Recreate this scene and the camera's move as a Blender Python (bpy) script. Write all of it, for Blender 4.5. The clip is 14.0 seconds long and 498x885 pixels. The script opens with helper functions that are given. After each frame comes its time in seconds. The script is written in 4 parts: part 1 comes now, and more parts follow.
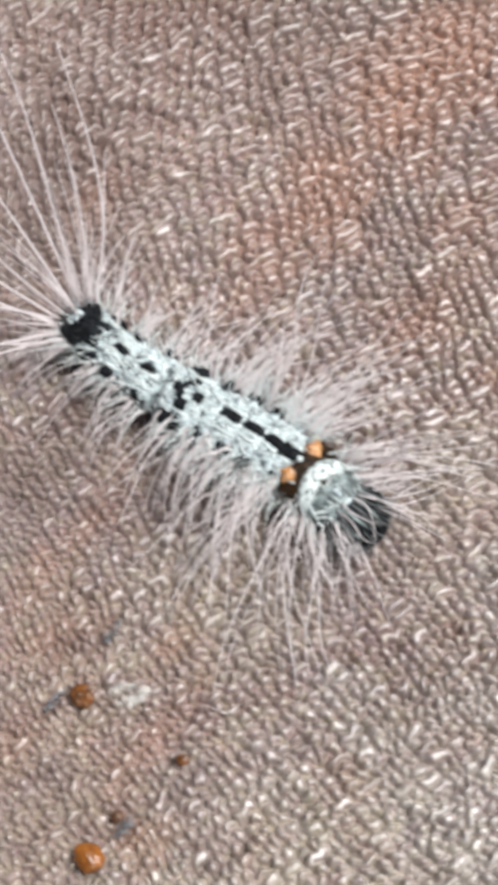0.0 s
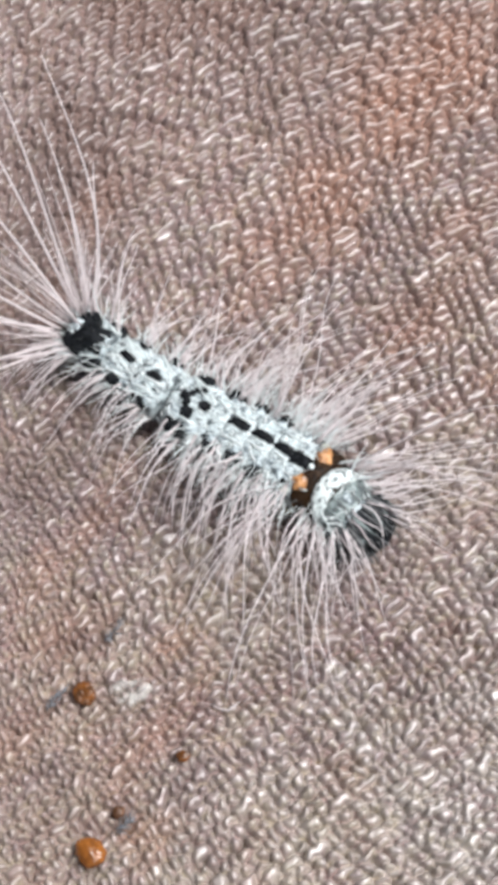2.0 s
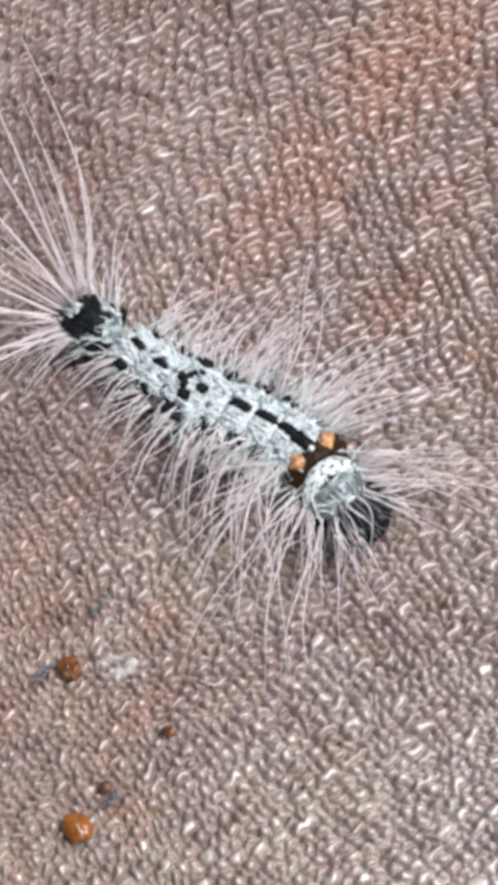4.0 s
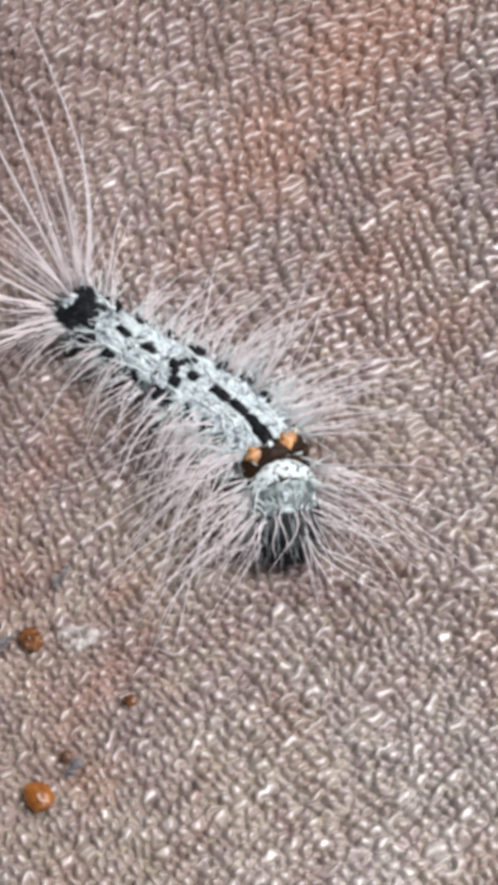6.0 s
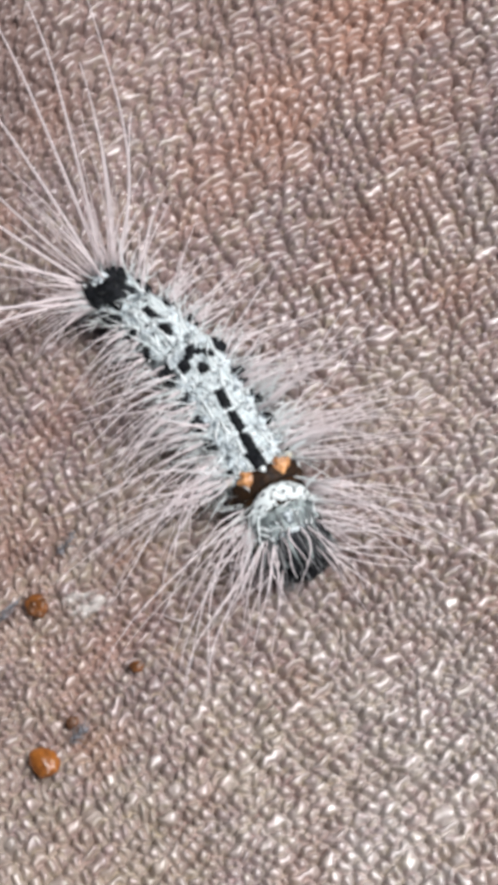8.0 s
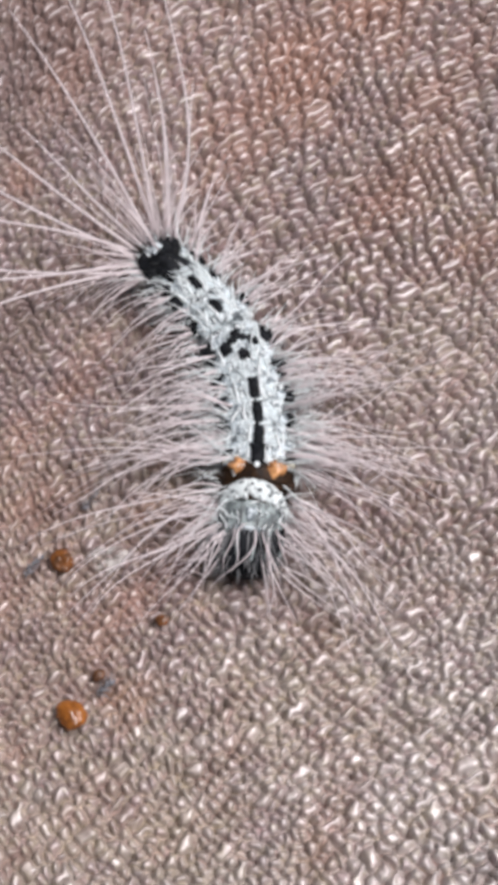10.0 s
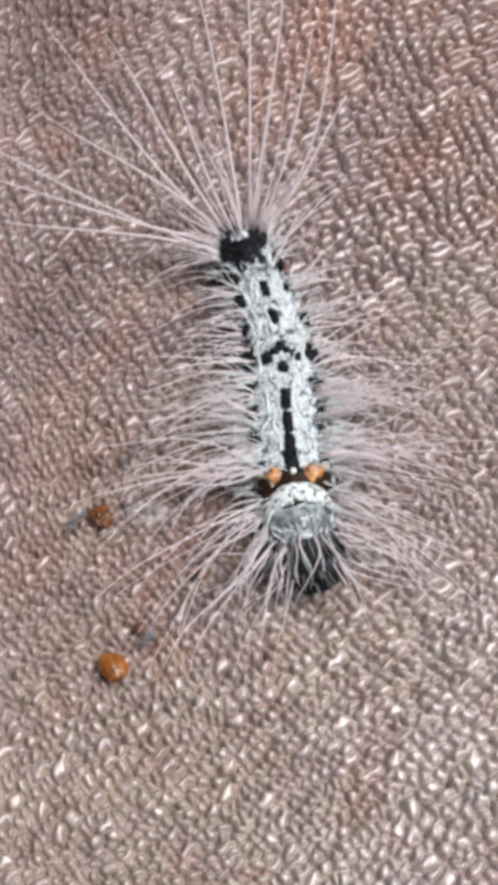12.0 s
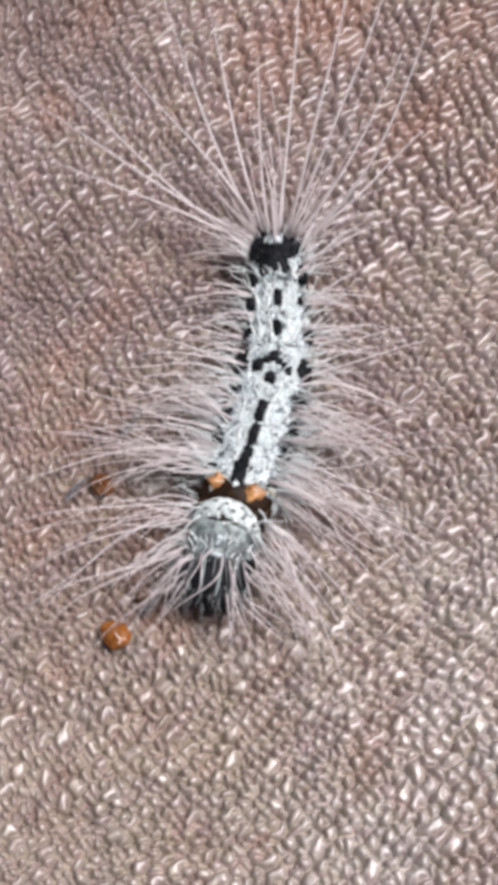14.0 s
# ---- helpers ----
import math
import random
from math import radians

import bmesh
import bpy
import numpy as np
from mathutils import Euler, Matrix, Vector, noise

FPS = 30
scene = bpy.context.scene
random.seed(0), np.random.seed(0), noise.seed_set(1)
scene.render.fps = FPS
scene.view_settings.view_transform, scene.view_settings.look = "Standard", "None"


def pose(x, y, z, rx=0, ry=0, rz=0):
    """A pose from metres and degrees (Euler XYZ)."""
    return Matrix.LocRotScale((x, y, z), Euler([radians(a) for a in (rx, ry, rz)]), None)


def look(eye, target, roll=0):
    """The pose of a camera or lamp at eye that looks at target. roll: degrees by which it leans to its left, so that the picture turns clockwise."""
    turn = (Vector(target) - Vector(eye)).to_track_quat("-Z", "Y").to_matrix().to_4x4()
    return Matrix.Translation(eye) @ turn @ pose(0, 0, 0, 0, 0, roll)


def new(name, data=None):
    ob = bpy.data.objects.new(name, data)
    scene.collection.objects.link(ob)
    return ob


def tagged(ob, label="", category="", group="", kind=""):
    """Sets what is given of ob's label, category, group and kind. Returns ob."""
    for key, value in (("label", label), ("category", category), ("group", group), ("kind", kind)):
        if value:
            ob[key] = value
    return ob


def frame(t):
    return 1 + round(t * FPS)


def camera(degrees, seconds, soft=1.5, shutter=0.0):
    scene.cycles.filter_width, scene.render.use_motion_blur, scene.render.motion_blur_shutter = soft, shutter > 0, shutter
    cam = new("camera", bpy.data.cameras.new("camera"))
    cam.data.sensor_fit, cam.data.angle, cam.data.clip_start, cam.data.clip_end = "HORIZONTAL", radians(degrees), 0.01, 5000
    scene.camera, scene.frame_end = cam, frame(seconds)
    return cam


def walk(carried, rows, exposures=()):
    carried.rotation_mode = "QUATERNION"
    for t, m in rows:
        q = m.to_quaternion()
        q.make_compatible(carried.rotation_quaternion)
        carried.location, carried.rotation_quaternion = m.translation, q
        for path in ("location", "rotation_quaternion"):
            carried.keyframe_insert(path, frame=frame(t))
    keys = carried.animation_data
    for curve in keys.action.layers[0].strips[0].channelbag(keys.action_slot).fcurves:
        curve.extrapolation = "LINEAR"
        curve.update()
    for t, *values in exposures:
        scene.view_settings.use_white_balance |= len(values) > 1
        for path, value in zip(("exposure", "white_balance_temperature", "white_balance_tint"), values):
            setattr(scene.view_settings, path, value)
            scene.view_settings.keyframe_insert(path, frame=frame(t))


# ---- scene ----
cam = camera(20.0, 14.0, soft=6.5, shutter=0.7)
walk(cam, [
    (0.0, pose(0.00149, -0.03256, 0.07466, 25.22, 2.10, 0.75)),
    (0.2, pose(0.00045, -0.03242, 0.07466, 25.50, 2.10, 0.84)),
    (0.5, pose(0.00048, -0.03281, 0.07458, 25.97, 1.85, 0.90)),
    (1.0, pose(0.00049, -0.03309, 0.07450, 25.74, 1.93, 0.87)),
    (1.5, pose(0.00078, -0.03377, 0.07528, 26.19, 1.73, 0.69)),
    (2.0, pose(0.00116, -0.03384, 0.07541, 25.88, 1.81, 0.72)),
    (2.2, pose(0.00082, -0.03385, 0.07499, 25.90, 1.84, 0.72)),
    (4.3, pose(-0.00032, -0.03453, 0.07452, 25.30, 0.21, 0.23)),
    (4.5, pose(-0.00031, -0.03487, 0.07441, 25.61, 0.24, 0.23)),
    (5.0, pose(-0.00000, -0.03475, 0.07453, 25.00, 0.00, 0.00)),
    (5.5, pose(0.00070, -0.03480, 0.07460, 24.90, -0.32, -0.25)),
    (5.7, pose(0.00086, -0.03499, 0.07457, 24.98, 0.19, -0.10)),
    (5.9, pose(0.00101, -0.03518, 0.07454, 24.74, -0.30, -0.41)),
    (6.0, pose(0.00109, -0.03528, 0.07452, 24.85, -0.09, -0.35)),
    (6.5, pose(0.00106, -0.03535, 0.07414, 24.67, 0.98, 0.05)),
    (7.0, pose(0.00157, -0.03607, 0.07390, 24.57, 0.98, -0.19)),
    (7.2, pose(0.00191, -0.03621, 0.07381, 24.62, 0.85, -0.39)),
    (9.3, pose(-0.00039, -0.03652, 0.07340, 23.84, -0.04, -0.19)),
    (9.5, pose(0.00109, -0.03732, 0.07338, 23.73, 0.37, -0.61)),
    (10.0, pose(0.00017, -0.03747, 0.07341, 23.45, 0.52, -0.46)),
    (10.5, pose(0.00007, -0.03820, 0.07296, 23.49, 0.79, -0.54)),
    (11.0, pose(-0.00083, -0.03812, 0.07261, 23.50, 0.91, -0.35)),
    (11.2, pose(-0.00091, -0.03829, 0.07261, 23.44, 1.28, -0.23)),
    (11.4, pose(-0.00099, -0.03846, 0.07262, 23.41, 1.17, -0.33)),
    (11.5, pose(-0.00103, -0.03854, 0.07262, 23.51, 1.09, -0.40)),
    (12.0, pose(-0.00108, -0.03990, 0.07302, 23.43, 1.21, -0.48)),
    (12.5, pose(-0.00046, -0.04021, 0.07309, 23.34, 1.16, -0.76)),
    (12.7, pose(-0.00033, -0.04033, 0.07299, 23.42, 1.56, -0.69)),
    (12.9, pose(-0.00020, -0.04044, 0.07288, 23.18, 1.55, -0.81)),
    (13.0, pose(-0.00014, -0.04050, 0.07283, 23.10, 1.26, -1.00)),
    (13.5, pose(-0.00031, -0.04069, 0.07263, 23.17, 1.41, -0.97)),
    (13.7, pose(-0.00046, -0.04069, 0.07244, 22.88, 1.69, -0.89)),
    (14.0, pose(-0.00069, -0.04070, 0.07216, 22.84, 1.78, -0.92)),
], exposures=[
    (0.0, 0.48, 6440, 4), (0.5, 0.48, 6450, 4), (1.0, 0.43, 6460, 4), (1.5, 0.50, 6450, 4), (2.0, 0.48, 6340, 6), (2.2, 0.48, 6340, 7), (4.3, 0.36, 6330, 9), (5.0, 0.35, 6310, 9), (6.0, 0.36, 6350, 8),
    (6.5, 0.38, 6390, 8), (7.2, 0.40, 6420, 8), (9.3, 0.31, 6460, 12), (10.0, 0.26, 6480, 13), (10.5, 0.33, 6480, 13), (11.5, 0.40, 6450, 12), (12.0, 0.28, 6480, 12), (13.0, 0.33, 6520, 11), (14.0, 0.30, 6520, 12)])
MM = 0.001

# ---------------------------------------------------------------- light
world = bpy.data.worlds.new("sky")
scene.world = world
world.use_nodes = True
wn, wl = world.node_tree.nodes, world.node_tree.links
sky = wn.new("ShaderNodeTexSky")
sky.sky_type = "NISHITA"
sky.sun_disc = False
sky.sun_elevation, sky.sun_rotation = radians(62), radians(107)
sky.air_density, sky.dust_density, sky.ozone_density = 0.6, 4.0, 0.6
wl.new(sky.outputs["Color"], wn["Background"].inputs["Color"])
wn["Background"].inputs["Strength"].default_value = 0.034

sun = new("sun", bpy.data.lights.new("sun", "SUN"))
sun.data.energy, sun.data.angle, sun.data.color = 4.5, radians(30), (1.0, 0.975, 0.99)
sun.matrix_world = look((0.155, 0.015, 0.33), (0, 0, 0))


# ---------------------------------------------------------------- materials
def material(name):
    m = bpy.data.materials.new(name)
    m.use_nodes = True
    return m, m.node_tree.nodes, m.node_tree.links, m.node_tree.nodes["Principled BSDF"]


def noise_node(n, l, scale, detail=4.0, rough=0.55, coords=None):
    tex = n.new("ShaderNodeTexNoise")
    tex.inputs["Scale"].default_value = scale
    tex.inputs["Detail"].default_value = detail
    tex.inputs["Roughness"].default_value = rough
    if coords is not None:
        l.new(coords, tex.inputs["Vector"])
    return tex


def ramp(n, l, source, stops):
    r = n.new("ShaderNodeValToRGB")
    while len(r.color_ramp.elements) < len(stops):
        r.color_ramp.elements.new(0.5)
    for e, (at, col) in zip(r.color_ramp.elements, stops):
        e.position, e.color = at, (*col, 1)
    l.new(source, r.inputs["Fac"])
    return r.outputs["Color"]


def mix(n, l, fac, a, b, mode="MIX"):
    m = n.new("ShaderNodeMix")
    m.data_type, m.blend_type = "RGBA", mode
    for key, value in ((0, fac), (6, a), (7, b)):
        if hasattr(value, "is_linked"):
            l.new(value, m.inputs[key])
        elif key == 0:
            m.inputs[0].default_value = value
        else:
            m.inputs[key].default_value = (*value, 1)
    return m.outputs[2]


def bump(n, l, height, strength, distance, bsdf):
    b = n.new("ShaderNodeBump")
    b.inputs["Strength"].default_value = strength
    b.inputs["Distance"].default_value = distance
    l.new(height, b.inputs["Height"])
    l.new(b.outputs["Normal"], bsdf.inputs["Normal"])


def leather_material():
    m, n, l, p = material("worn_leather")
    geo = n.new("ShaderNodeNewGeometry").outputs["Position"]
    # red, blue, alpha: leather tones and stains; green: painted sheen
    stain_sheen = n.new("ShaderNodeAttribute")
    stain_sheen.attribute_name = "stain_sheen"
    sep = n.new("ShaderNodeSeparateColor")
    l.new(stain_sheen.outputs["Color"], sep.inputs["Color"])
    big = noise_node(n, l, 150, 5, 0.6, geo)
    mid = noise_node(n, l, 900, 3, 0.6, geo)
    fine = noise_node(n, l, 6500, 3, 0.6, geo)
    hue = noise_node(n, l, 260, 4, 0.65, geo)
    hue.inputs["Distortion"].default_value = 0.6
    base = ramp(n, l, big.outputs["Fac"], [(0.32, (0.190, 0.143, 0.142)), (0.68, (0.268, 0.206, 0.190))])
    # brighter sheen of the lower right, painted into the base as paler grey
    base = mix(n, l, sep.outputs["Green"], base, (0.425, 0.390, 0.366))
    base = mix(n, l, stain_sheen.outputs["Alpha"], base, (0.335, 0.282, 0.230))
    rusty = ramp(n, l, hue.outputs["Fac"], [(0.49, (0.0,) * 3), (0.68, (0.55,) * 3)])
    base = mix(n, l, rusty, base, (0.275, 0.174, 0.136))
    greyed = ramp(n, l, hue.outputs["Fac"], [(0.28, (0.6,) * 3), (0.46, (0.0,) * 3)])
    base = mix(n, l, greyed, base, (0.200, 0.178, 0.172))
    chroma = noise_node(n, l, 620, 3, 0.6, geo)
    base = mix(n, l, ramp(n, l, chroma.outputs["Fac"], [(0.53, (0.0,) * 3), (0.70, (0.55,) * 3)]), base, (0.270, 0.232, 0.175))
    base = mix(n, l, ramp(n, l, chroma.outputs["Fac"], [(0.30, (0.55,) * 3), (0.47, (0.0,) * 3)]), base, (0.232, 0.166, 0.176))
    motley = noise_node(n, l, 1700, 2, 0.6, geo)
    base = mix(n, l, ramp(n, l, motley.outputs["Fac"], [(0.54, (0.0,) * 3), (0.66, (0.6,) * 3)]), base, (0.300, 0.255, 0.180))
    base = mix(n, l, ramp(n, l, motley.outputs["Fac"], [(0.34, (0.5,) * 3), (0.46, (0.0,) * 3)]), base, (0.250, 0.160, 0.150))
    base = mix(n, l, sep.outputs["Blue"], base, (0.126, 0.087, 0.078))
    base = mix(n, l, sep.outputs["Red"], base, (0.285, 0.165, 0.122))
    spots = ramp(n, l, mid.outputs["Fac"], [(0.30, (0.72, 0.68, 0.66)), (0.62, (1.12, 1.10, 1.09))])
    base = mix(n, l, 0.8, base, spots, "MULTIPLY")
    l.new(base, p.inputs["Base Color"])
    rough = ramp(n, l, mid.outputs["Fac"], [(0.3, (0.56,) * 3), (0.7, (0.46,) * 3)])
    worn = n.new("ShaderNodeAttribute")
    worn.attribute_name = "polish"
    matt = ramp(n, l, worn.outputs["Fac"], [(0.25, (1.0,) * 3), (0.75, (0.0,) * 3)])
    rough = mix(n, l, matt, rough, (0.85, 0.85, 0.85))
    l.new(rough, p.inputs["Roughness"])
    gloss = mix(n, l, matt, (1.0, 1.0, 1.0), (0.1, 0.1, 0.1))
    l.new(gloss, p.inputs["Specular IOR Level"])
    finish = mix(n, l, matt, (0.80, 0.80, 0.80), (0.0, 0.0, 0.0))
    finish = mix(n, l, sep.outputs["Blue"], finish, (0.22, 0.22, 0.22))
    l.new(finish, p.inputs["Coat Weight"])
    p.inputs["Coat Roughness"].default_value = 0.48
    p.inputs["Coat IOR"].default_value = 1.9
    bump(n, l, fine.outputs["Fac"], 0.25, 0.00004, p)
    return m


def fuzz_material(name, light, dark, low=0.36, high=0.52, scale=2600):
    """Skin under short felted hair: pale with dark flecks."""
    m, n, l, p = material(name)
    co = n.new("ShaderNodeTexCoord").outputs["Object"]
    a = noise_node(n, l, scale, 3, 0.6, co)
    b = noise_node(n, l, 700, 2, 0.5, co)
    col = ramp(n, l, a.outputs["Fac"], [(low, dark), (high, light)])
    tone = ramp(n, l, b.outputs["Fac"], [(0.3, (0.85, 0.9, 0.92)), (0.7, (1.0, 1.0, 1.0))])
    col = mix(n, l, 1.0, col, tone, "MULTIPLY")
    l.new(col, p.inputs["Base Color"])
    p.inputs["Roughness"].default_value = 0.6
    p.inputs["Sheen Weight"].default_value = 0.2
    bump(n, l, a.outputs["Fac"], 0.5, 0.0001, p)
    return m


def hair_material(name, colour, tip, through_light=0.35):
    """Fine bristles: pale, slightly shiny, letting some light through."""
    m, n, l, p = material(name)
    isl = n.new("ShaderNodeNewGeometry").outputs["Random Per Island"]
    col = mix(n, l, isl, colour, tip)
    l.new(col, p.inputs["Base Color"])
    p.inputs["Roughness"].default_value = 0.42
    tr = n.new("ShaderNodeBsdfTranslucent")
    l.new(col, tr.inputs["Color"])
    ms = n.new("ShaderNodeMixShader")
    ms.inputs[0].default_value = through_light
    l.new(p.outputs[0], ms.inputs[1])
    l.new(tr.outputs[0], ms.inputs[2])
    l.new(ms.outputs[0], n["Material Output"].inputs["Surface"])
    return m


def amber_material(name, a, b, glossy=0.3):
    m, n, l, p = material(name)
    co = n.new("ShaderNodeTexCoord").outputs["Object"]
    t = noise_node(n, l, 1800, 4, 0.6, co)
    l.new(ramp(n, l, t.outputs["Fac"], [(0.35, a), (0.65, b)]), p.inputs["Base Color"])
    p.inputs["Roughness"].default_value = glossy
    bump(n, l, t.outputs["Fac"], 0.4, 0.00012, p)
    return m


LEATHER = leather_material()
SKIN = fuzz_material("pale_skin", (0.50, 0.55, 0.55), (0.05, 0.06, 0.065), 0.40, 0.56, 1700)
COLLAR = fuzz_material("collar_skin", (0.62, 0.66, 0.64), (0.10, 0.11, 0.11), 0.38, 0.48, 2300)
GREY = fuzz_material("grey_skin", (0.27, 0.31, 0.30), (0.05, 0.06, 0.06), 0.42, 0.58, 1900)
BLACK = fuzz_material("black_mark", (0.003, 0.0035, 0.004), (0.012, 0.013, 0.015), 0.45, 0.6)
BLACK.node_tree.nodes["Principled BSDF"].inputs["Specular IOR Level"].default_value = 0.08
BLACK.node_tree.nodes["Principled BSDF"].inputs["Sheen Weight"].default_value = 0.0
BAND = fuzz_material("dark_brown_band", (0.030, 0.014, 0.005), (0.009, 0.005, 0.003), 0.42, 0.62, 1500)
BAND.node_tree.nodes["Principled BSDF"].inputs["Specular IOR Level"].default_value = 0.15
BAND.node_tree.nodes["Principled BSDF"].inputs["Sheen Weight"].default_value = 0.0
ORANGE = amber_material("orange_wart", (0.15, 0.050, 0.010), (0.66, 0.34, 0.14), 0.42)
AMBER = amber_material("amber_crumb", (0.11, 0.036, 0.007), (0.27, 0.095, 0.018), 0.2)
BROWN = amber_material("brown_crumb", (0.035, 0.014, 0.004), (0.19, 0.066, 0.014), 0.36)
RUSSET = amber_material("russet_crumb", (0.035, 0.015, 0.006), (0.14, 0.055, 0.018), 0.5)
CREAM = amber_material("cream_wart", (0.45, 0.42, 0.32), (0.68, 0.66, 0.54), 0.6)
OLIVE = amber_material("foot_skin", (0.07, 0.055, 0.03), (0.20, 0.16, 0.09), 0.5)
DARK_PIT = fuzz_material("dark_pit", (0.10, 0.11, 0.11), (0.03, 0.03, 0.03))
PALE_WART = fuzz_material("pale_wart", (0.50, 0.55, 0.56), (0.10, 0.12, 0.13), 0.42, 0.56, 3000)
PALE_HAIR = hair_material("pale_hair", (0.85, 0.79, 0.79), (1.0, 0.95, 0.95), 0.55)
WHITE_HAIR = hair_material("white_hair", (0.80, 0.86, 0.86), (0.97, 1.0, 0.99), 0.4)
BLACK_HAIR = hair_material("black_hair", (0.004, 0.005, 0.005), (0.02, 0.02, 0.02), 0.05)
DARK_HAIR = hair_material("dark_hair", (0.05, 0.055, 0.06), (0.25, 0.25, 0.25), 0.2)


# ---------------------------------------------------------------- mesh helpers
def mesh_object(name, verts, faces, mat, parent=None, label="", smooth=True):
    """One mesh from points in millimetres."""
    me = bpy.data.meshes.new(name)
    me.from_pydata([(x * MM, y * MM, z * MM) for x, y, z in verts], [], faces)
    me.materials.append(mat)
    if smooth:
        me.polygons.foreach_set("use_smooth", [True] * len(me.polygons))
    me.update()
    ob = new(name, me)
    if parent is not None:
        ob.parent = parent
    if label:
        tagged(ob, label)
    return ob


class Tufts:
    """Gathers tapered, curved bristles into one mesh."""

    def __init__(self):
        self.v, self.f = [], []

    def bristle(self, base, way, length, sag, thick=0.045, spans=6, kink=0.05, rng=random, drift=None):
        base, way = Vector(base), Vector(way).normalized()
        side = way.cross(Vector((0.13, 0.21, 1.0))).normalized()
        up = side.cross(way).normalized()
        sweep, wave = rng.uniform(-kink, kink) * length * 1.6, rng.uniform(-kink, kink) * length * 0.35
        if drift is not None:
            sweep = drift * length + sweep * 0.3
        first = len(self.v)
        for i in range(spans + 1):
            s = i / spans
            c = base + way * (length * s) + side * (sweep * s * s + wave * math.sin(s * 5.0)) + Vector((0, 0, -sag * length * s * s))
            if c.z < 0.06 and i:
                c.z = 0.06 + 0.02 * rng.random()
            r = thick * (1 - 0.72 * s)
            for k in range(3):
                a = 2.0944 * k
                self.v.append(c + side * (r * math.cos(a)) + up * (r * math.sin(a)))
        for i in range(spans):
            for k in range(3):
                a, b = first + 3 * i + k, first + 3 * i + (k + 1) % 3
                self.f.append((a, b, b + 3, a + 3))
        end = first + 3 * spans
        self.f.append((end, end + 1, end + 2))
        self.f.append((first + 2, first + 1, first))

    def make(self, name, mat, parent, label=""):
        return tagged(mesh_object(name, self.v, self.f, mat, parent, label), kind="stuff")


# ---------------------------------------------------------------- leather
def stretch(inner_lo, inner_hi, step, reach):
    """Even steps over the middle stretch, widening outwards to the reach."""
    mid = list(np.arange(inner_lo, inner_hi + step / 2, step))
    out, s, x = [], step, inner_hi
    while x < reach:
        s *= 1.22
        x += s
        out.append(x)
    back, s, x = [], step, inner_lo
    while x > -reach:
        s *= 1.22
        x -= s
        back.append(x)
    return np.array(back[::-1] + mid + out)


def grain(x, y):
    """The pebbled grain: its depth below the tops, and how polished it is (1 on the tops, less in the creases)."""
    rng = np.random.RandomState(11)
    ang = np.radians(33 - 0.48 * np.clip(y, -30, 45))
    wx = x + 0.05 * np.sin(1.9 * y + 0.9 * np.sin(0.8 * x)) + 0.4 * np.sin(0.31 * x + 0.23 * y)
    wy = y + 0.05 * np.sin(2.1 * x + 1.1 * np.sin(0.7 * y)) + 0.4 * np.sin(0.27 * x - 0.36 * y)
    wx = wx + 0.06 * np.sin(5.3 * y + 2.1 * np.sin(3.1 * x)) + 0.04 * np.sin(8.7 * x + 3.7 * y)
    wy = wy + 0.06 * np.sin(5.9 * x + 1.9 * np.sin(2.7 * y)) + 0.04 * np.sin(9.1 * y - 4.3 * x)
    u = (np.cos(ang) * wx + np.sin(ang) * wy) / (0.71 + 0.0075 * np.clip(y, 0, 45) + 0.0022 * np.clip(x, 0, 20) + 0.0065 * np.clip(x, -20, 0))
    v = (-np.sin(ang) * wx + np.cos(ang) * wy) / (0.56 + 0.0028 * np.clip(y, 0, 45) + 0.0016 * np.clip(x, 0, 20) + 0.005 * np.clip(x, -20, 0))
    n = 512
    jx, jy = rng.uniform(0.15, 0.85, (n, n)), rng.uniform(0.15, 0.85, (n, n))
    tall = rng.uniform(-0.06, 0.16, (n, n))
    pair = rng.rand(n, n) < 0.20
    pair[1::2] = False
    gone = np.roll(pair, 1, 0)
    iu, iv = np.floor(u).astype(int), np.floor(v).astype(int)
    top, second = np.full(u.shape, -9.0), np.full(u.shape, -9.0)
    for du in range(-3, 3):
        for dv in range(-2, 3):
            a, b = (iu + du) % n, (iv + dv) % n
            px, py = iu + du + jx[a, b] - u, iv + dv + jy[a, b] - v
            a2 = (a + 1) % n
            ex, ey = 1 + jx[a2, b] - jx[a, b], jy[a2, b] - jy[a, b]
            k = np.where(pair[a, b], np.clip(-(px * ex + py * ey) / (ex * ex + ey * ey), 0, 1), 0)
            d2 = (px + k * ex) ** 2 + (py + k * ey) ** 2
            bead = np.where(gone[a, b], -9, 1 - d2 - tall[a, b])
            second = np.maximum(second, np.minimum(top, bead))
            top = np.maximum(top, bead)
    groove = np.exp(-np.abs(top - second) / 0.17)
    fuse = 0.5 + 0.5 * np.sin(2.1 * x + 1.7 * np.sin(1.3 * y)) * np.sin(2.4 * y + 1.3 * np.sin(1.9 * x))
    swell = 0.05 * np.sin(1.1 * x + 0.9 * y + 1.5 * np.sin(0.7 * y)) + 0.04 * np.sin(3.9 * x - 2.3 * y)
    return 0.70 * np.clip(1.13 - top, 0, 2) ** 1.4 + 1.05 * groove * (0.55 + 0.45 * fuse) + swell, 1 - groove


def softened(h, steps):
    """Rounds the grain by a small bell-shaped mean over the even grid."""
    w = np.exp(-0.5 * (np.arange(-4, 5) / steps) ** 2)
    w /= w.sum()
    for axis in (0, 1):
        h = sum(k * np.roll(h, j - 4, axis) for j, k in enumerate(w))
    return h


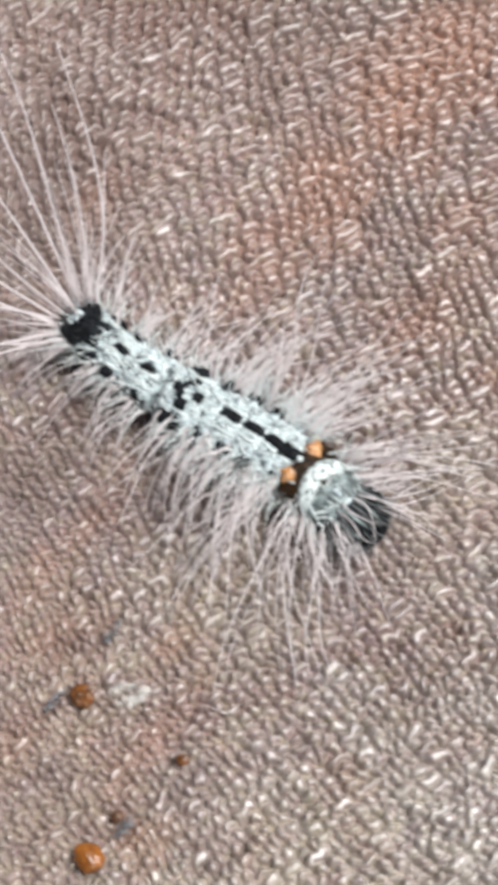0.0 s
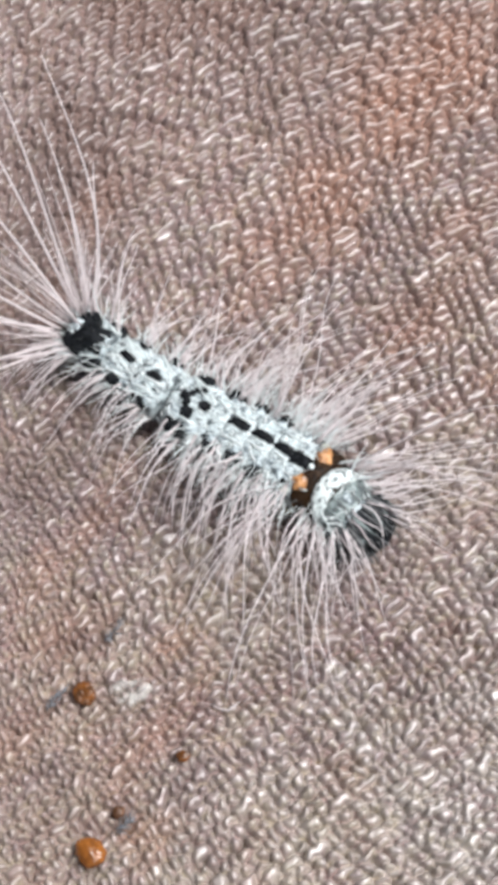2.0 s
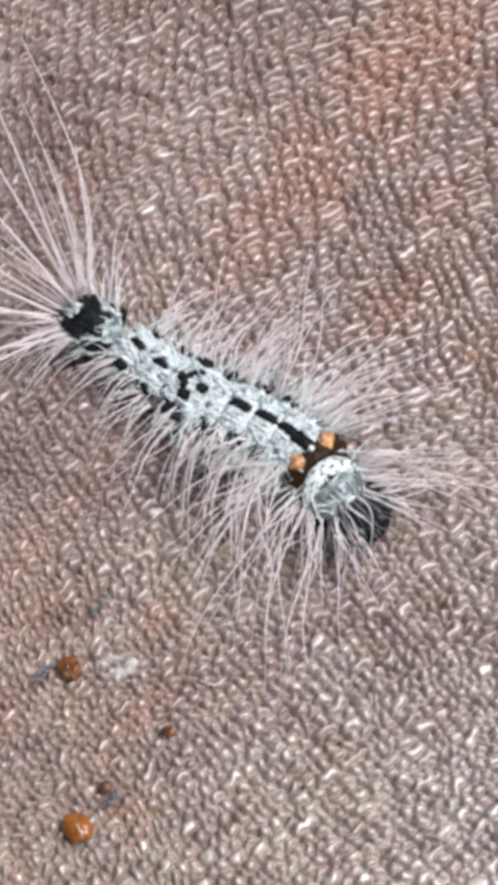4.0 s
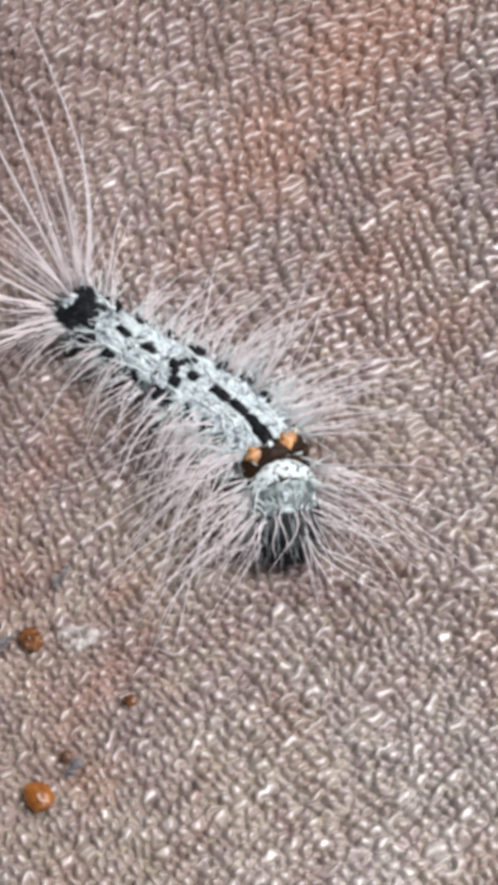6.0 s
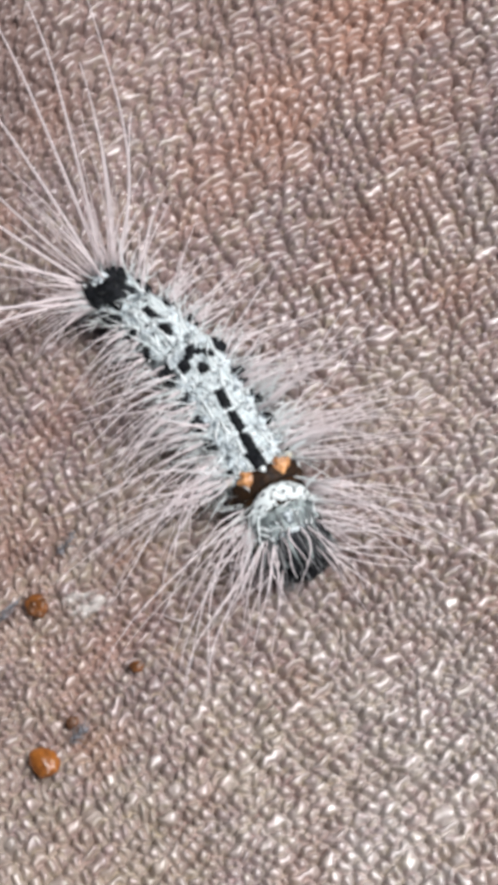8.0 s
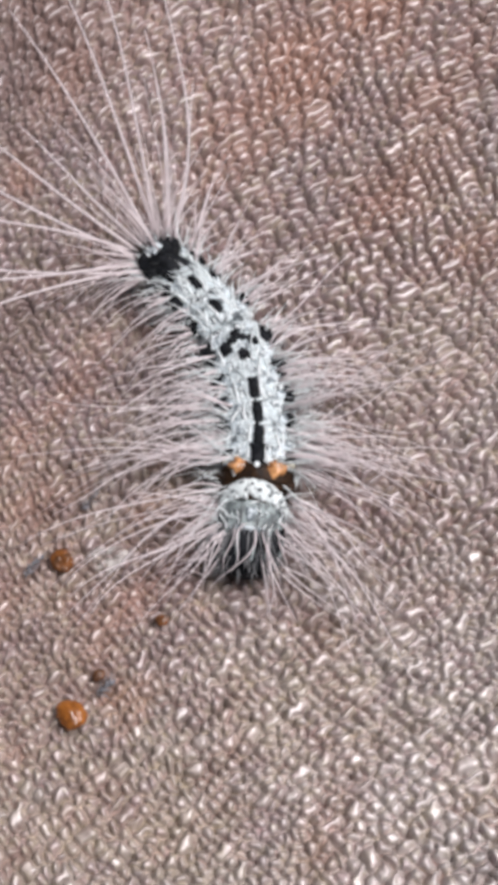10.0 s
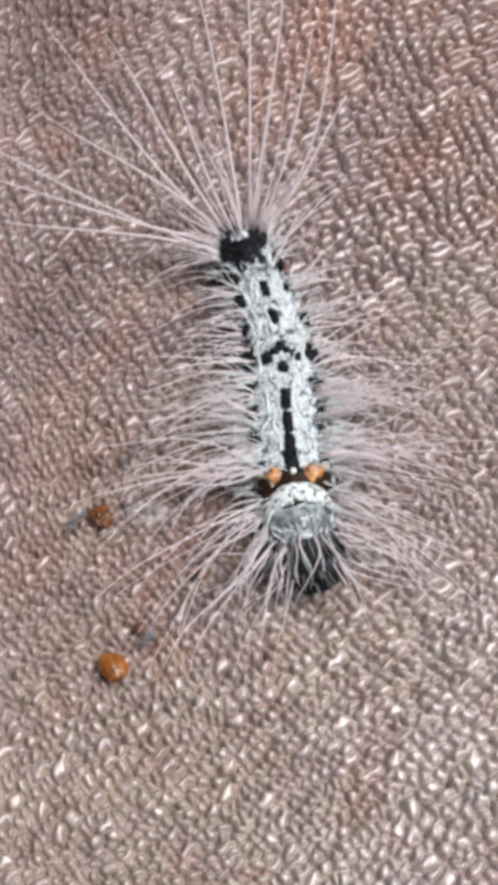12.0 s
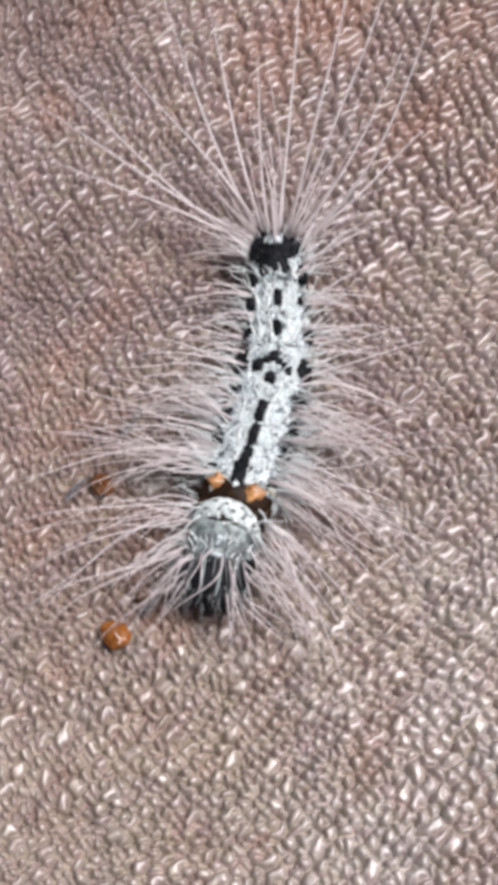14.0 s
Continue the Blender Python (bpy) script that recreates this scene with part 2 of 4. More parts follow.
def leather_sheet():
    xs, ys = stretch(-20.5, 19.0, 0.057, 420), stretch(-38.0, 44.0, 0.057, 420)
    gx, gy = np.meshgrid(xs, ys)
    fade = np.clip((26 - np.abs(gx)) / 5, 0, 1) * np.clip((50 - np.abs(gy - 2.5)) / 6, 0, 1)
    h = np.zeros(gx.shape)
    inside = fade > 0
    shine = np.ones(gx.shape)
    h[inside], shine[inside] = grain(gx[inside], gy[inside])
    flat = np.clip((gy - 4 - 0.5 * gx) / 24, 0, 1) * 0.5
    h = softened(h, 0.8) * (1 - flat) + softened(h, 1.9) * flat
    rise = 0.10 * np.sin(0.21 * gx + 0.6) * np.sin(0.17 * gy + 0.3)
    z = -h * fade - 0.06 * (1 - fade) + rise * fade - 0.12
    z[0, :] = z[-1, :] = z[:, 0] = z[:, -1] = -45.0
    co = np.stack([gx, gy, z], -1).reshape(-1, 3) * MM
    ny, nx = gx.shape
    idx = np.arange(ny * nx).reshape(ny, nx)
    quads = np.stack([idx[:-1, :-1], idx[:-1, 1:], idx[1:, 1:], idx[1:, :-1]], -1).reshape(-1, 4)
    me = bpy.data.meshes.new("leather_surface")
    me.vertices.add(len(co))
    me.vertices.foreach_set("co", co.ravel())
    me.loops.add(quads.size)
    me.loops.foreach_set("vertex_index", quads.ravel())
    me.polygons.add(len(quads))
    me.polygons.foreach_set("loop_start", np.arange(0, quads.size, 4))
    me.polygons.foreach_set("loop_total", np.full(len(quads), 4))
    me.update(calc_edges=True)
    me.polygons.foreach_set("use_smooth", np.ones(len(quads), bool))

    def blot(cx, cy, rx, ry, turn, power=1.0):
        a = radians(turn)
        dx, dy = gx - cx, gy - cy
        p, q = (dx * math.cos(a) + dy * math.sin(a)) / rx, (-dx * math.sin(a) + dy * math.cos(a)) / ry
        wob = 0.35 * np.sin(0.9 * gx + 0.4 * gy) + 0.30 * np.sin(1.6 * gy - 0.7 * gx + 1.0)
        return power * np.clip(1.25 - np.sqrt(p * p + q * q) - 0.32 * wob, 0, 1)

    red = np.maximum.reduce([
        blot(10.2, 30.5, 13, 5.6, 53, 0.92), blot(2.8, 20.5, 9, 4.4, 56, 0.80), blot(-2.0, 13.5, 4, 2.0, 60, 0.45), blot(14, 34, 6, 3.4, 40, 0.62),
        blot(9.5, 12, 6, 2.6, 50, 0.60), blot(13.2, 7, 4, 2.0, 40, 0.45), blot(12, 19, 5, 2.4, 40, 0.5),
        blot(-11, -2.5, 4, 1.4, 65, 0.45), blot(-13.8, -6, 3.5, 1.6, 50, 0.40), blot(-12.5, -9, 4, 1.8, 40, 0.34), blot(-6.5, -14.5, 3.4, 1.4, 48, 0.60),
        blot(-6.4, -20.5, 2.2, 1.0, 60, 0.45), blot(-14, -14.5, 3, 2, 60, 0.5),
        blot(-8, 22, 6, 2.0, 20, 0.22), blot(-14.2, 13, 2.2, 1.2, 80, 0.52), blot(-10, -16, 8, 5, 30, 0.14), blot(-8, -17, 3, 1.2, 50, 0.30),
        blot(4, -26, 5, 1.6, 60, 0.30), blot(-6.1, -9.8, 1.8, 1.1, 35, 0.6), blot(-7.5, -20.0, 1.3, 0.9, 60, 0.55), blot(-2, 29, 26, 13, 0, 0.16), blot(-8, 38, 13, 9, 10, 0.30), blot(-12, 20, 5, 2, 60, 0.35), blot(14, 22, 6, 2.5, 60, 0.35)])
    # pale blots, mostly lower right, that put the leather's sheen into its colour
    pale_sheen = np.maximum.reduce([blot(-3.8, -7.5, 6, 4.5, 20, 0.3), blot(10, -24, 18, 14, 30, 1.0), blot(3, -33, 17, 12, 10, 1.0), blot(14, -4, 8, 10, 20, 0.55), blot(15, 12, 5, 8, 10, 0.3), blot(-11, -29, 9, 10, 0, 0.2)])
    blue = np.maximum.reduce([blot(-14, 2, 5, 2.5, 75, 0.6), blot(-7, 38, 13, 8, 10, 0.95), blot(-14, 24, 6, 11, 0, 0.95), blot(3, 33, 18, 8, 0, 0.5), blot(-11.5, -9.5, 3, 1.0, 30, 0.5),
                              blot(-7.9, -19.4, 1.2, 0.35, 30, 0.55), blot(-11.8, -12.8, 1.8, 0.5, 35, 0.6)])
    tan = np.maximum.reduce([blot(-3.8, -7.5, 7, 5, 20, 0.6), blot(-10, -28, 12, 12, 0, 0.75), blot(-12, -14, 5, 8, 0, 0.45), blot(1, -21, 8, 5, 20, 0.45), blot(10, 2, 4, 2, 50, 0.35), blot(-9, 10, 5, 2.5, 30, 0.3)])
    col = np.stack([red, pale_sheen, blue, tan], -1).reshape(-1, 4).astype(np.float32)
    at = me.color_attributes.new("stain_sheen", "FLOAT_COLOR", "POINT")
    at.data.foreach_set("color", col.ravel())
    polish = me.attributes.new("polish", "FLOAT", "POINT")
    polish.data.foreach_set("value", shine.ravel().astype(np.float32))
    me.materials.append(LEATHER)
    ob = new("ground_leather", me)
    return tagged(ob, "taupe brown pebble-grained leather with rusty worn patches", "leather", kind="structure")


leather_sheet()


# ---------------------------------------------------------------- crumbs lying on the leather
def lump(name, x, y, rx, ry, rz, mat, label, category, seed, turn=0.0, facets=0.075):
    bm = bmesh.new()
    bmesh.ops.create_icosphere(bm, subdivisions=4, radius=1.0)
    off = Vector((seed * 3.7, seed * 1.3, seed * 2.1))
    for v in bm.verts:
        k = 1 + facets * 2.6 * noise.noise(v.co * 1.3 + off) + facets * 1.6 * noise.noise(v.co * 3.1 + off)
        v.co = Vector((v.co.x * rx * k, v.co.y * ry * k, max(v.co.z * rz * k, -rz * 0.55)))
        v.co *= MM
    me = bpy.data.meshes.new(name)
    bm.to_mesh(me)
    bm.free()
    me.materials.append(mat)
    me.polygons.foreach_set("use_smooth", [True] * len(me.polygons))
    ob = new(name, me)
    ob.matrix_basis = pose(x * MM, y * MM, (rz * 0.55 - 0.18) * MM, 0, 0, turn)
    return tagged(ob, label, category)


lump("crumb", -10.51, -12.55, 0.55, 0.62, 0.30, BROWN, "small orange-brown crumb lying on the leather", "crumb", 1, 20, 0.16)
lump("crumb", -9.69, -21.05, 0.72, 0.84, 0.45, AMBER, "round amber orange crumb lying on the leather", "crumb", 2, 45)
lump("crumb", -4.99, -15.96, 0.40, 0.30, 0.22, BROWN, "tiny brown speck stuck on the leather", "crumb", 3, 10)
lump("crumb", -8.30, -18.93, 0.36, 0.32, 0.2, RUSSET, "tiny dark russet speck on the leather", "crumb", 4, 50)


def flake():
    """A thin, crumpled whitish scale with a raised rim."""
    v, f = [], []
    rings, around = 7, 28
    for i in range(rings + 1):
        s = i / rings
        for k in range(around):
            a = 2 * math.pi * k / around
            r = 1 + 0.14 * math.sin(3 * a + 0.5) + 0.08 * math.sin(7 * a)
            z = 0.10 + 0.22 * math.exp(-((s - 0.75) / 0.2) ** 2) * (0.7 + 0.4 * math.sin(2 * a + 1)) + 0.06 * math.sin(5 * a + 6 * s)
            if s == 1:
                z = -0.12
            v.append((1.15 * r * s * math.cos(a), 0.78 * r * s * math.sin(a), z))
    for i in range(rings):
        for k in range(around):
            a, b = i * around + k, i * around + (k + 1) % around
            f.append((a, b, b + around, a + around))
    m, n, l, p = material("dry_scale")
    co = n.new("ShaderNodeTexCoord").outputs["Object"]
    t = noise_node(n, l, 2200, 4, 0.6, co)
    l.new(ramp(n, l, t.outputs["Fac"], [(0.35, (0.45, 0.42, 0.38)), (0.65, (0.72, 0.70, 0.66))]), p.inputs["Base Color"])
    p.inputs["Roughness"].default_value = 0.3
    holes = noise_node(n, l, 1500, 3, 0.6, co)
    l.new(ramp(n, l, holes.outputs["Fac"], [(0.40, (0.05,) * 3), (0.62, (0.5,) * 3)]), p.inputs["Alpha"])
    ob = mesh_object("flake", v, f, m)
    ob.matrix_basis = pose(-8.05 * MM, -12.45 * MM, -0.02 * MM, 0, 0, 5)
    return tagged(ob, "dry whitish translucent flake lying on the leather", "flake")


flake()


def fibre(x, y, turn):
    t = Tufts()
    t.bristle((0, 0, 0.08), (1, 0.55, 0), 1.0, 0.0, 0.06, 6, 0.1, random.Random(3))
    t.bristle((0, 0, 0.08), (-1, 0.5, 0), 1.2, 0.0, 0.06, 6, 0.1, random.Random(4))
    ob = mesh_object("fibre", t.v, t.f, PALE_HAIR)
    ob.matrix_basis = pose(x * MM, y * MM, 0, 0, 0, turn)
    return tagged(ob, "short bent pale fibre lying on the leather", "fibre")


fibre(-2.66, -13.5, 4)


def lint(x, y, turn, long, seed):
    """A little wad of crossing threads lying flat."""
    t, r = Tufts(), random.Random(seed)
    for _ in range(16):
        at = r.uniform(-0.5, 0.5) * long
        t.bristle((at, r.gauss(0, 0.10), 0.05), (1, r.gauss(0, 0.5), 0), r.uniform(0.3, 0.7) * long * 0.6, 0.0, 0.062, 5, 0.4, r)
    ob = mesh_object("lint", t.v, t.f, LINT)
    ob.matrix_basis = pose(x * MM, y * MM, 0, 0, 0, turn)
    return tagged(ob, "small wad of dark blue-grey lint on the leather", "lint", "lint on the leather", kind="stuff")


LINT = hair_material("blue_grey_lint", (0.07, 0.072, 0.08), (0.28, 0.28, 0.30), 0.1)
lint(-12.16, -12.9, 55, 1.6, 61)
lint(-9.17, -9.07, 48, 1.3, 62)
lint(-7.79, -19.51, 35, 1.6, 63)

# ---------------------------------------------------------------- caterpillar
caterpillar = tagged(new("caterpillar"), "hairy white caterpillar with black marks and two orange warts", "caterpillar")

#          half width, half length, height factor, skin
PLAN = [(1.66, 1.85, 0.86, SKIN), (1.68, 1.38, 0.84, SKIN), (1.90, 1.28, 0.80, SKIN), (2.04, 1.66, 0.79, SKIN), (2.07, 0.98, 0.78, SKIN),
        (2.12, 1.00, 0.78, SKIN), (2.14, 1.00, 0.78, SKIN), (2.12, 1.02, 0.79, SKIN), (2.06, 1.35, 0.83, SKIN), (1.92, 0.92, 0.90, BAND),
        (1.90, 1.50, 0.84, GREY)]

# black marks on the back: ring, place along it, turn from the top, half length, half width in degrees
MARKS = [(1, 0.0, 0, 0.44, 9), (2, 0.0, 0, 0.40, 9), (3, -0.36, 0, 0.23, 9), (3, 0.42, 0, 0.26, 10), (5, -0.05, 0, 0.78, 9), (6, 0.0, 0, 0.84, 8), (7, 0.0, 0, 0.80, 9),
         (8, -0.62, 0, 0.24, 17), (8, -0.20, 0, 0.50, 11)]
MARKS += [(3, at, side * turn, long, wide) for side in (-1, 1) for at, turn, long, wide in ((-0.20, 9, 0.15, 8), (-0.02, 25, 0.24, 12))]
FLANK = [(0, 0.62, 0.30), (1, 0.05, 0.34), (2, 0.05, 0.42), (3, -0.22, 0.40), (4, 0.25, 0.50), (5, 0.40, 0.40), (6, 0.45, 0.42), (8, -0.52, 0.30)]
MARKS += [(k, at, side * 62, long * 1.2, 20) for k, at, long in FLANK for side in (-1, 1)]
MARKS += [(0, 0.16, 0, 0.60, 42), (0, -0.40, 42, 0.46, 24), (0, -0.40, -42, 0.46, 24), (0, -0.50, 3, 0.24, 17), (8, 0.46, 0, 0.46, 90), (8, 0.2, 32, 0.4, 18), (8, 0.2, -32, 0.4, 18),
          (8, 0.70, 75, 0.30, 17), (8, 0.70, -75, 0.30, 17)]


class Barrel:
    """The shape of one body ring: s runs from back (-1) to front (1), turn from the top (0) to the left (90)."""

    def __init__(self, r, half, tall, seed, back=0.86, front=0.86, ball=0):
        self.r, self.half, self.tall, self.seed, self.back, self.front, self.ball = r, half, tall, seed, back, front, ball

    def at(self, s, turn, out=0.0):
        e = abs(s)
        taper = self.front if s > 0 else self.back
        k = 1 - (1 - taper) * e ** 2.2
        if s * self.ball > 0:
            k = math.sqrt(max(0.0, 1 - 0.985 * e ** 2.4))
        elif e > 0.82:
            k *= math.sqrt(max(0.0, 1 - ((e - 0.82) / 0.18) ** 2 * 0.75))
        a = radians(turn)
        wob = 1 + 0.045 * noise.noise(Vector((s * 2.2, math.cos(a) * 2.2, math.sin(a) * 2.2 + self.seed * 7.1)))
        wob += 0.05 * math.cos(a * 6) * math.exp(-(s / 0.55) ** 2)
        r = self.r * k * wob + out
        zc = self.r * self.tall * 0.97
        return Vector((s * self.half, r * math.sin(a), max(zc + r * self.tall * math.cos(a), -0.05)))

    def normal(self, s, turn):
        d = 0.02
        a = self.at(min(s + d, 1), turn) - self.at(max(s - d, -1), turn)
        b = self.at(s, turn + 2) - self.at(s, turn - 2)
        return b.cross(a).normalized() * -1 if b.cross(a).dot(self.at(s, turn) - Vector((s * self.half, 0, self.r * self.tall))) < 0 else b.cross(a).normalized()

    def body(self, name, mat, parent=None, rows=16, around=40):
        v, f = [], []
        for i in range(rows + 1):
            s = -1 + 2 * i / rows
            for k in range(around):
                v.append(self.at(s, 360 * k / around))
        for i in range(rows):
            for k in range(around):
                a, b = i * around + k, i * around + (k + 1) % around
                f.append((a, b, b + around, a + around))
        f.append(tuple(range(around - 1, -1, -1)))
        f.append(tuple(rows * around + k for k in range(around)))
        return mesh_object(name, v, f, mat, parent)

    def patch(self, name, s0, turn0, ds, dturn, mat, parent, label="", seed=0, proud=0.07, ragged=0.3):
        """A raised mark with a ragged outline, hugging the skin."""
        v, f = [], []
        rings, around = 5, 36
        for i in range(rings + 1):
            q = i / rings
            for k in range(around):
                a = 2 * math.pi * k / around
                w = 1 + ragged * 1.3 * noise.noise(Vector((math.cos(a) * 1.6, math.sin(a) * 1.6, seed * 3.3 + 0.5)))
                w += ragged * 1.1 * noise.noise(Vector((math.cos(a) * 4.5, math.sin(a) * 4.5, seed * 5.1 + 0.2)))
                w = w / max(abs(math.cos(a)), abs(math.sin(a))) ** 0.45
                o = proud * (1 - q ** 3) - 0.05 * (q == 1)
                s = s0 + ds * q * w * math.cos(a)
                v.append(self.at(max(-0.99, min(0.99, s)), turn0 + dturn * q * w * math.sin(a), o))
        for i in range(rings):
            for k in range(around):
                a, b = i * around + k, i * around + (k + 1) % around
                f.append((b, a, a + around, b + around))
        return mesh_object(name, v, f, mat, parent, label)


def rnd_dir(side, fore, up):
    """A way outwards: side -1 or 1, fore in degrees towards the head, up in degrees."""
    a, b = radians(fore), radians(up)
    return Vector((math.sin(a) * math.cos(b), side * math.cos(a) * math.cos(b), math.sin(b)))


def coat(shape, parent, rng, count, ring, mat=WHITE_HAIR, name="felt_hair", top=98, length=(0.8, 1.8), s_range=(-0.8, 0.9), short=0):
    """Short felted strands lying on the skin, leaving the marks bare."""
    tuft = Tufts()
    bare = [m[1:] for m in MARKS if m[0] == ring]
    while count:
        s, turn = rng.uniform(*s_range), rng.uniform(-top, top)
        size = rng.uniform(*length)
        size = min(size, (s + 0.98) * shape.half + 0.3)
        back = s - size / shape.half
        if any(abs(turn - b) < d * 0.85 and back < a + c and s > a - c for a, b, c, d in bare):
            if rng.random() < 0.985:
                count -= 0.2 if count > 1 else 0
                if rng.random() < 0.5:
                    continue
                s, turn = rng.uniform(*s_range), rng.choice((-1, 1)) * rng.uniform(20, 50)
                size *= 0.45
                back = s - size / shape.half
                if any(abs(turn - b) < d * 0.85 and back < a + c and s > a - c for a, b, c, d in bare):
                    continue
        p, q = shape.at(s, turn), shape.normal(s, turn)
        end = shape.at(max(-0.98, min(0.98, back)), turn + rng.gauss(0, 9), 0.05)
        tuft.bristle(p, (end - p).normalized() + q * rng.uniform(0.03, 0.20), size, 0.0, rng.uniform(0.11, 0.19), 8, 0.24, rng)
        count = max(0, int(count - 1))
    for _ in range(short):
        s, turn, size = rng.uniform(*s_range), rng.gauss(0, 30), rng.uniform(0.25, 0.6)
        back = s - size / shape.half
        if not any(abs(turn - b) < d * 0.9 and back < a + c * 0.9 and s > a - c * 0.9 for a, b, c, d in bare):
            p, q = shape.at(s, turn), shape.normal(s, turn)
            end = shape.at(max(-0.98, min(0.98, back)), turn + rng.gauss(0, 9), 0.05)
            tuft.bristle(p, (end - p).normalized() + q * rng.uniform(0.1, 0.3), size, 0.0, rng.uniform(0.05, 0.08), 4, 0.3, rng)
    return tuft.make(name, mat, parent)


def side_hair(shape, parent, rng, side, count, fore, spread, length, up=(-4, 32), mat=PALE_HAIR, name="hair_tuft", thick=0.062, sag=(0.05, 0.3), clump=0, fore_end=0.75, roots=(50, 74, 92)):
    """A fan of long hair from one flank, loose or in clumps that share a root."""
    tuft = Tufts()
    roots = [(rng.uniform(-0.6, fore_end - 0.15), side * t, fore + rng.gauss(0, spread * 0.8), rng.uniform(*up), side * rng.uniform(0.0, 0.40)) for t in roots]
    for j in range(count):
        if clump:
            s, turn, lean, rise, drift = roots[j % clump]
            s, turn, lean, rise = s + rng.gauss(0, 0.16), turn + rng.gauss(0, 6), lean + rng.gauss(0, 6), rise + rng.gauss(0, 8)
        else:
            s, turn = rng.uniform(-0.75, fore_end), side * rng.choice((52, 72, 88, 100)) + rng.uniform(-9, 9)
            lean, rise, drift = fore + rng.gauss(0, spread), rng.uniform(*up), None
        k = rng.random()
        tuft.bristle(shape.at(max(-0.9, min(0.9, s)), turn, -0.06), rnd_dir(side, lean, rise), length[0] + (length[1] - length[0]) * k ** 1.35,
                     rng.uniform(*sag), thick * rng.uniform(0.65, 1.2), 8, 0.20 if clump else 0.12, rng, drift)
    return tuft.make(name, mat, parent)


LENGTHS = [(2.5, 6.5), (2.2, 6.0), (2.2, 6.5), (2.2, 7.0), (2.4, 7.0), (2.6, 8.8), (3.0, 10.0), (3.2, 11.0), (3.4, 11.8), (3.4, 11.6), (3.2, 10.2)]
FORE = [-32, -14, -8, -4, 0, 0, 2, 4, 8, 26, 44]
seg = []
for i, (r, half, tall, skin) in enumerate(PLAN):
    rng = random.Random(100 + i)
    shape = Barrel(r, half, tall, i, back=0.62 if i == 0 else 0.88, front=0.74 if i == 9 else 0.66 if i == 10 else 0.9)
    shape.ball = -1 if i == 0 else 0
    ring = shape.body("body_ring", skin, caterpillar)
    seg.append(ring)
    if i < 9:
        coat(shape, ring, rng, round(46 * half), i, short=round(30 * half)) if i else coat(shape, ring, rng, 105, i, short=70)
    if 1 <= i <= 8:
        for side in (-1, 1):
            for turn, s in ((34, -0.45), (46, 0.45)):
                if i < 8 or s < 0:
                    shape.patch("pale_wart", s, side * turn, 0.30, 13, PALE_WART, ring, "", i * 5 + turn + side, 0.11, 0.5)
    for side in (-1, 1):
        side_hair(shape, ring, rng, side, 14 if i < 6 else 18 if i < 9 else 13 if i < 10 else 9, FORE[i], 11, LENGTHS[i], clump=5, thick=0.075, fore_end=0.75 if i != 8 else 0.0, roots=(48, 60, 72, 84, 96) if i < 9 else (70, 78, 88, 96, 106))
        if i < 10:
            side_hair(shape, ring, rng, side, 16 if i < 9 else 8, FORE[i] - 8, 26, (1.0, 2.6), (0, 50), WHITE_HAIR, "short_tuft", 0.06, fore_end=0.75 if i != 8 else 0.0)
        if i >= 5:
            side_hair(shape, ring, rng, side, 24 if i < 9 else 6, FORE[i] - 4, 26, (1.5, 4.0), (-2, 50), WHITE_HAIR, "fine_tuft", 0.032, fore_end=0.75 if i != 8 else 0.0)
        if i < 9:
            side_hair(shape, ring, rng, side, 6, FORE[i], 20, (1.2, 2.6), (-5, 15), DARK_HAIR, "dark_hair", 0.04)

# marks on the back and the flanks
for k, (i, s, turn, ds, dturn) in enumerate(MARKS):
    r, half, tall, _ = PLAN[i]
    shape = Barrel(r, half, tall, i, back=0.62 if i == 0 else 0.88, front=0.9, ball=-1 if i == 0 else 0)
    if i == 8 and abs(turn) == 32:
        continue
    if i == 0 and abs(turn) != 62:
        if turn == 3:
            shape.patch("rump_wart", s, turn, ds, dturn, PALE_WART, seg[0], "white wart", k, 0.34, 0.4)
        else:
            shape.patch("rump_mark", s, turn, ds, dturn, BLACK, seg[0], "black velvety rump patch", k, 0.26, 0.4)
    elif dturn == 90:
        shape.patch("dark_band", s, turn, ds, dturn, BAND, seg[8], "dark brown band across the back", k, 0.14, 0.1)
    elif abs(turn) == 75:
        shape.patch("collar_flap", s, turn, ds, dturn, BAND, seg[8], "dark brown flap beside the collar", k, 0.24, 0.35)
    elif abs(turn) == 62:
        shape.patch("side_mark", s, turn, ds, dturn, BLACK, seg[i], "black flank mark", k, 0.28)
    else:
        shape.patch("back_mark", s, turn, ds, dturn, BLACK, seg[i], "black back mark", k, 0.24, 0.2)
shape0 = Barrel(*PLAN[0][:3], 0, back=0.62, front=0.9, ball=-1)


# the two orange warts
band = Barrel(*PLAN[8][:3], 8, 0.88, 0.9)


